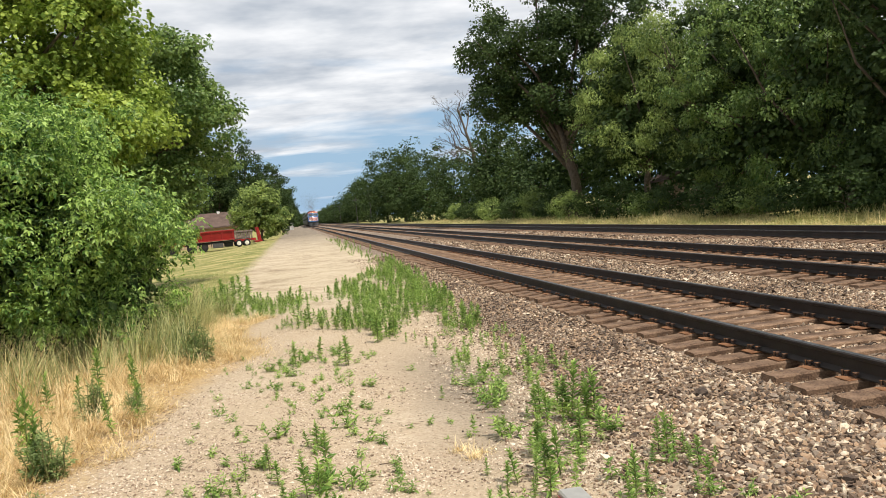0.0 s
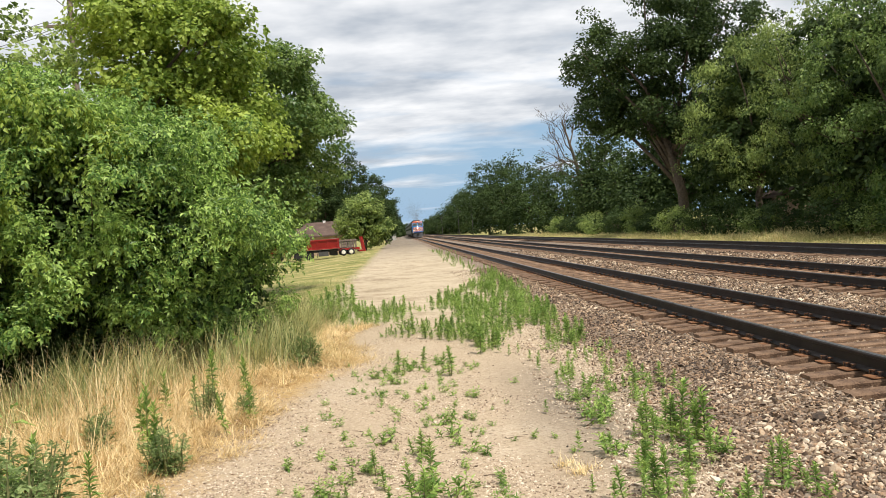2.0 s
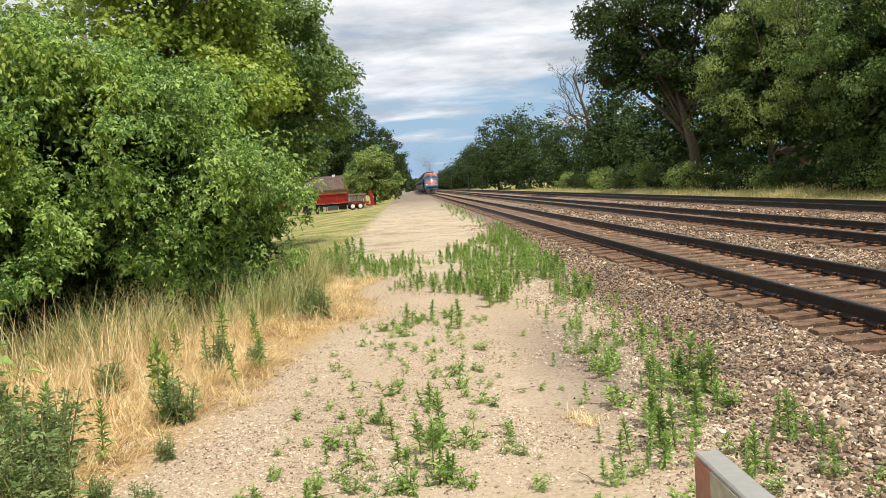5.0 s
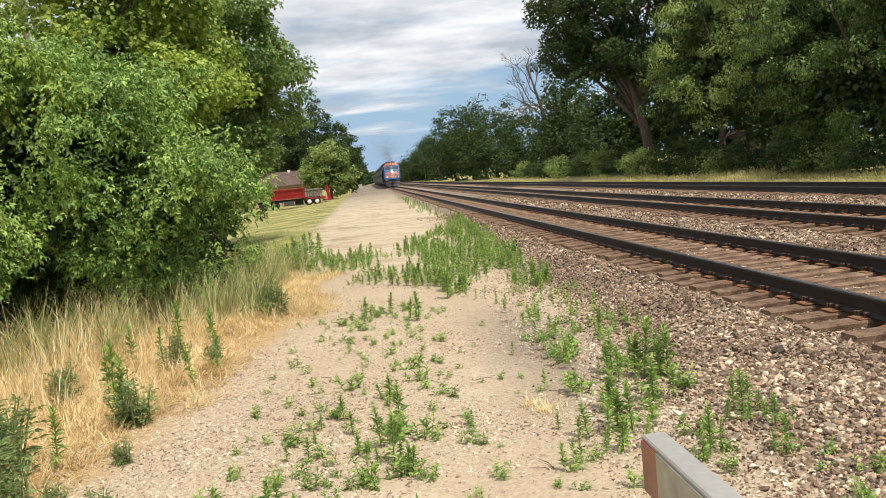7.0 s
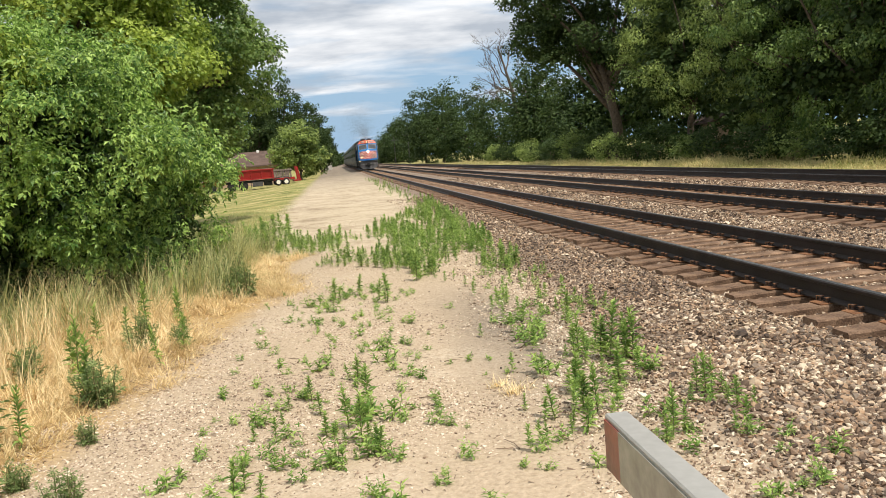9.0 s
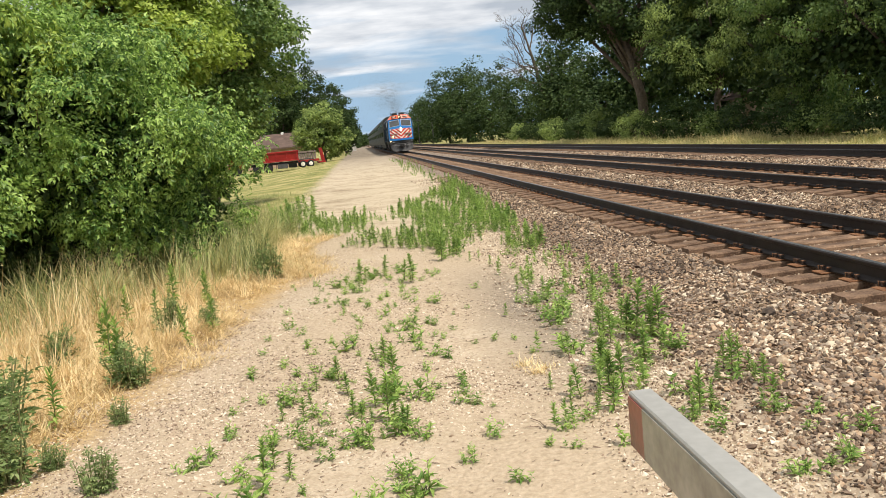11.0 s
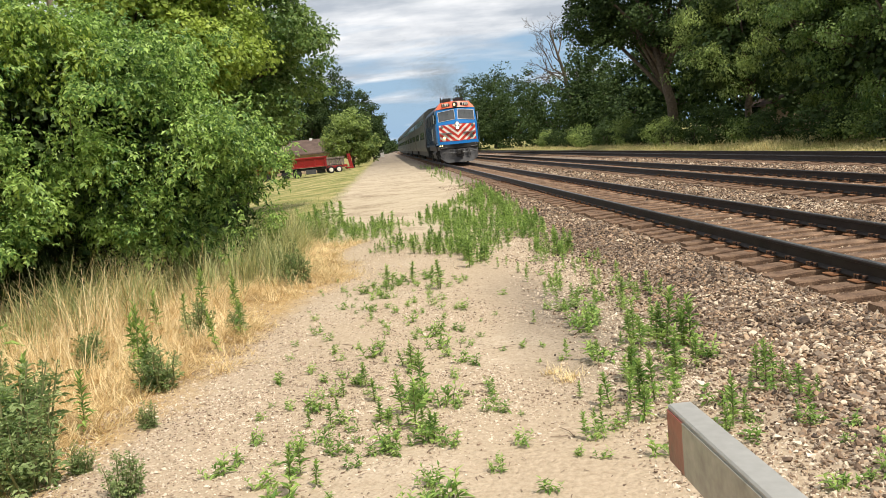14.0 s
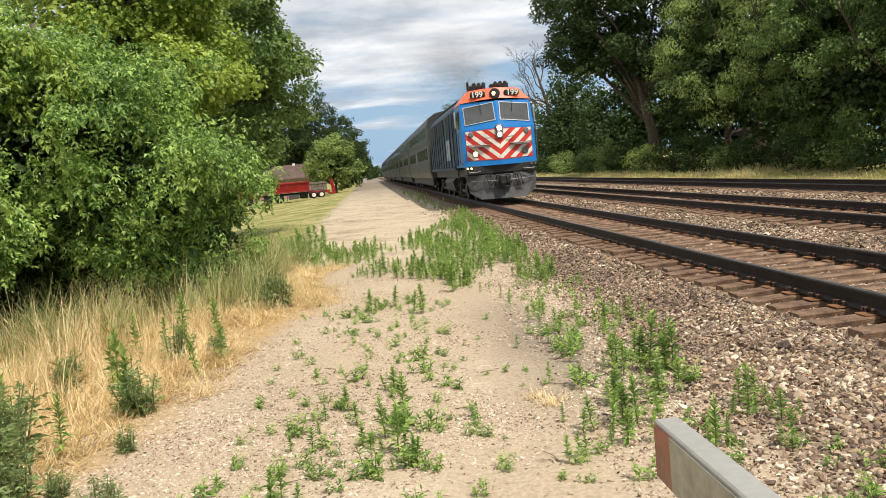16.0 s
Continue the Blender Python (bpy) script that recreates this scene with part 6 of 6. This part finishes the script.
def trailer():
    t = thing("flat_trailer", "red flat trailer with raised loading ramps behind the truck", "trailer", pose(-6.4, 96.6, -0.48, 0, 0, 8))
    part("deck", boxes((-0.6, 1.9, -1.1, 1.1, 0.62, 0.76), bevel=0.02), BLACK, t)
    part("side_rail", boxes((-0.6, 1.9, -1.16, -1.08, 0.58, 0.82)), RED_TRUCK, t)
    for k in range(9):
        part("stake", boxes((-0.5 + 0.26 * k, -0.3 + 0.26 * k, 1.02, 1.08, 0.76, 1.75), bevel=0.01), WOOD_GREY, t)
    part("stake_rail", boxes((-0.55, 1.85, 0.96, 1.02, 1.55, 1.66), bevel=0.01), WOOD_GREY, t)
    part("drawbar", boxes((-1.8, -0.6, -0.08, 0.08, 0.5, 0.62)), BLACK, t)
    for x in (0.1, 0.95):
        road_wheel(t, x, -1.15, 0.38, 0.38, WHITE_PAINT, 0.22)
        road_wheel(t, x, 1.15, 0.38, 0.38, WHITE_PAINT, 0.22)
    bm = bmesh.new()
    tube(bm, [(-0.4, -1.16, 0.55), (-0.2, -1.16, 0.86), (0.52, -1.16, 0.92), (1.25, -1.16, 0.86), (1.45, -1.16, 0.55)], 0.05, 6)
    part("mudguard", bm, BLACK, t)
    for y in (-0.9, 0.9):
        bm = bmesh.new()
        loft(bm, [[(x + dx, y + dy, z) for dx, dy in ((-0.09, -0.22), (0.09, -0.22), (0.09, 0.22), (-0.09, 0.22))] for x, z in ((2.45, 0.35), (2.35, 1.1), (2.2, 1.95))])
        part("ramp", bm, RED_TRUCK, t, "raised red loading ramp")
    part("tail_beam", boxes((1.8, 2.6, -1.1, 1.1, 0.35, 0.5), bevel=0.02), RED_TRUCK, t)


dump_truck()
trailer()


def house(name, label, x, y, w, d, wall_h, roof_h, wall_mat, turn=0, base=-0.7, chimney=False):
    t = thing(name, label, "house", pose(x, y, base, 0, 0, turn))
    bm = bmesh.new()
    for a in ((-w / 2, w / 2, -d / 2, -d / 2 + 0.2), (-w / 2, w / 2, d / 2 - 0.2, d / 2), (-w / 2, -w / 2 + 0.2, -d / 2 + 0.2, d / 2 - 0.2), (w / 2 - 0.2, w / 2, -d / 2 + 0.2, d / 2 - 0.2)):
        box(bm, *a, 0, wall_h)
    part("wall", bm, wall_mat, t)
    bm = bmesh.new()
    o = 0.5
    loft(bm, [[(xx, yy, zz) for yy, zz in ((-d / 2 - o, wall_h - 0.1), (-d / 2 - o, wall_h + 0.08), (0, wall_h + roof_h + 0.1), (d / 2 + o, wall_h + 0.08), (d / 2 + o, wall_h - 0.1), (0, wall_h + roof_h - 0.1))] for xx in (-w / 2 - o, w / 2 + o)])
    roof = part("roof", bm, SHINGLE, t)
    if chimney:
        part("vent", boxes((w * 0.2, w * 0.2 + 0.35, -d * 0.05, d * 0.05, wall_h + roof_h * 0.8, wall_h + roof_h + 0.25), bevel=0.03), SIDING_WHITE, roof, "pale roof vent")
    for k in (-0.3, 0.05, 0.32):
        bm = boxes((w * k - 0.55, w * k + 0.55, -d / 2 - 0.03, -d / 2 + 0.02, 1.0, 2.1))
        wd = part("window", bm, GLASS, t)
        part("window_frame", boxes((w * k - 0.65, w * k + 0.65, -d / 2 - 0.06, -d / 2 - 0.03, 0.9, 1.0), (w * k - 0.65, w * k + 0.65, -d / 2 - 0.06, -d / 2 - 0.03, 2.1, 2.2), (w * k - 0.65, w * k - 0.55, -d / 2 - 0.06, -d / 2 - 0.03, 1.0, 2.1), (w * k + 0.55, w * k + 0.65, -d / 2 - 0.06, -d / 2 - 0.03, 1.0, 2.1)), SIDING_WHITE, wd)
    return t


house("ranch_house", "low brown-roofed ranch house behind the truck", -13.0, 122, 13, 8, 2.6, 1.9, SIDING, 0, -0.7, True)
house("neighbour_house", "tan house behind the hedge", -19.5, 31, 9, 8, 3.4, 2.4, SIDING, 10, -0.6)
house("shaded_house", "tan house half hidden behind the trees", 38.5, 78, 9, 8, 2.6, 1.8, SIDING, 80, -0.4)
house("far_white_house", "white house half hidden in the wood", 39.5, 50.5, 7, 7, 2.6, 1.6, SIDING_WHITE, 85, -0.4)


def utility_pole():
    x, y = -14.2, 41.0
    t = thing("utility_pole", "weathered wooden utility pole with two crossarms", "utility pole")
    bm = bmesh.new()
    tube(bm, [(x, y, -0.6), (x + 0.05, y, 6), (x + 0.12, y, 14.2)], [0.19, 0.16, 0.12], 12)
    part("pole", bm, WOOD_GREY, t)
    for z in (12.0, 13.3):
        part("crossarm", boxes((x - 1.2 + 0.1, x + 1.3, y - 0.2, y - 0.09, z, z + 0.13), bevel=0.01), WOOD_GREY, t)
        bm = bmesh.new()
        tube(bm, [(x - 0.5, y - 0.22, z), (x + 0.1, y - 0.16, z - 0.55)], 0.02, 5)
        tube(bm, [(x + 0.7, y - 0.22, z), (x + 0.1, y - 0.16, z - 0.55)], 0.02, 5)
        part("brace", bm, GREY_PILOT, t)
        for dx in (-1.0, -0.5, 0.7, 1.2):
            bm = bmesh.new()
            tube(bm, [(x + dx + 0.1, y - 0.15, z + 0.13), (x + dx + 0.1, y - 0.15, z + 0.22), (x + dx + 0.1, y - 0.15, z + 0.3)], [0.03, 0.05, 0.03], 8)
            part("insulator", bm, LENS, t)
    for k, dx in enumerate((-1.0, -0.5, 0.7, 1.2)):
        bm = bmesh.new()
        pts = [(x + dx + 0.1 - 45 * s, y - 0.15 + 6 * s, 12.3 - 2.6 * (4 * s * (1 - s)) + 0 * k) for s in np.linspace(0, 1, 12)]
        tube(bm, pts, 0.012, 4)
        part("wire", bm, BLACK, t)


utility_pole()


# ---- exhaust and distance ----
SOOT = material("soot", (0.14, 0.125, 0.11), (0.26, 0.24, 0.215), 1.0, 1, 5, 0, spec=0.0)


def build_exhaust():
    """Soot flecks thinning out along a plume that trails the stack."""
    rng = np.random.default_rng(92)
    t = thing("exhaust_smoke", "thin grey diesel exhaust drifting above the locomotive", "smoke")
    fleck = (np.array([(-0.6, -0.4, 0), (0.6, -0.4, 0), (0, 0.8, 0)], float), np.array([(0, 1, 2)]))
    for x, y, z, r, count in ((0.1, 8.0, 5.0, 0.4, 3000), (0.0, 8.8, 5.7, 0.9, 8000), (-0.4, 10.4, 6.5, 1.5, 14000), (-0.2, 13.0, 7.3, 2.2, 18000), (-0.8, 16.5, 8.0, 3.0, 18000), (-0.6, 21.5, 8.6, 4.0, 14000)):
        at = np.array([x, y, z]) + rng.normal(size=(count, 3)) * np.array([0.55, 1.0, 0.5]) * r
        at[:, 2] = np.maximum(at[:, 2], 4.9)
        size = rng.uniform(0.009, 0.016, count)
        v, f = spread(fleck, at, unit(rng, count), unit(rng, count), size, size)
        raw_mesh("puff", v, f, SOOT, t).visible_shadow = False
    return t


exhaust = build_exhaust()


def far_shed():
    t = thing("far_shed", "small grey metal shed at the road's far end", "shed", pose(-1.9, 235, -0.3))
    part("wall", boxes((-1.2, 1.2, -2, 2, 0, 2.5), bevel=0.02), CONCRETE, t)
    bm = bmesh.new()
    loft(bm, [[(x, y, z) for x, z in ((-1.4, 2.5), (0, 3.1), (1.4, 2.5), (0, 2.9))] for y in (-2.2, 2.2)])
    part("roof", bm, GREY_PILOT, t)


far_shed()
for k, (x, y, z, rx, rz) in enumerate(((-6, 300, 4, 5, 4.5), (-3.5, 380, 3.5, 5, 4), (-1, 470, 3, 6, 3.6), (6, 640, 3.5, 14, 4.5), (-20, 620, 4, 14, 5), (22, 600, 4, 10, 5))):
    tree("distant_tree", "distant dark tree at the end of the line", "tree", 160 + k, (x, y, -0.5), (x, y, z - 0.3 * rz), [(x, y, z, rx, rx, rz)], LEAF_DARK, 150, 1.6, 36, 0.7, radius=0.3, branches=4, group="distant trees", floor=-0.4)
for k in range(7):
    y = 200 + 46 * k
    t = thing("signal_pole", "far slender grey pole beside the railway", "pole", pose(17.3, y, -0.3), group="far poles along the railway")
    bm = bmesh.new()
    tube(bm, [(0, 0, 0), (0, 0, 7.5)], [0.12, 0.07], 8)
    part("pole", bm, GREY_PILOT, t)
    part("crossarm", boxes((-0.9, 0.9, -0.06, 0.06, 6.6, 6.75)), GREY_PILOT, t)

motions()
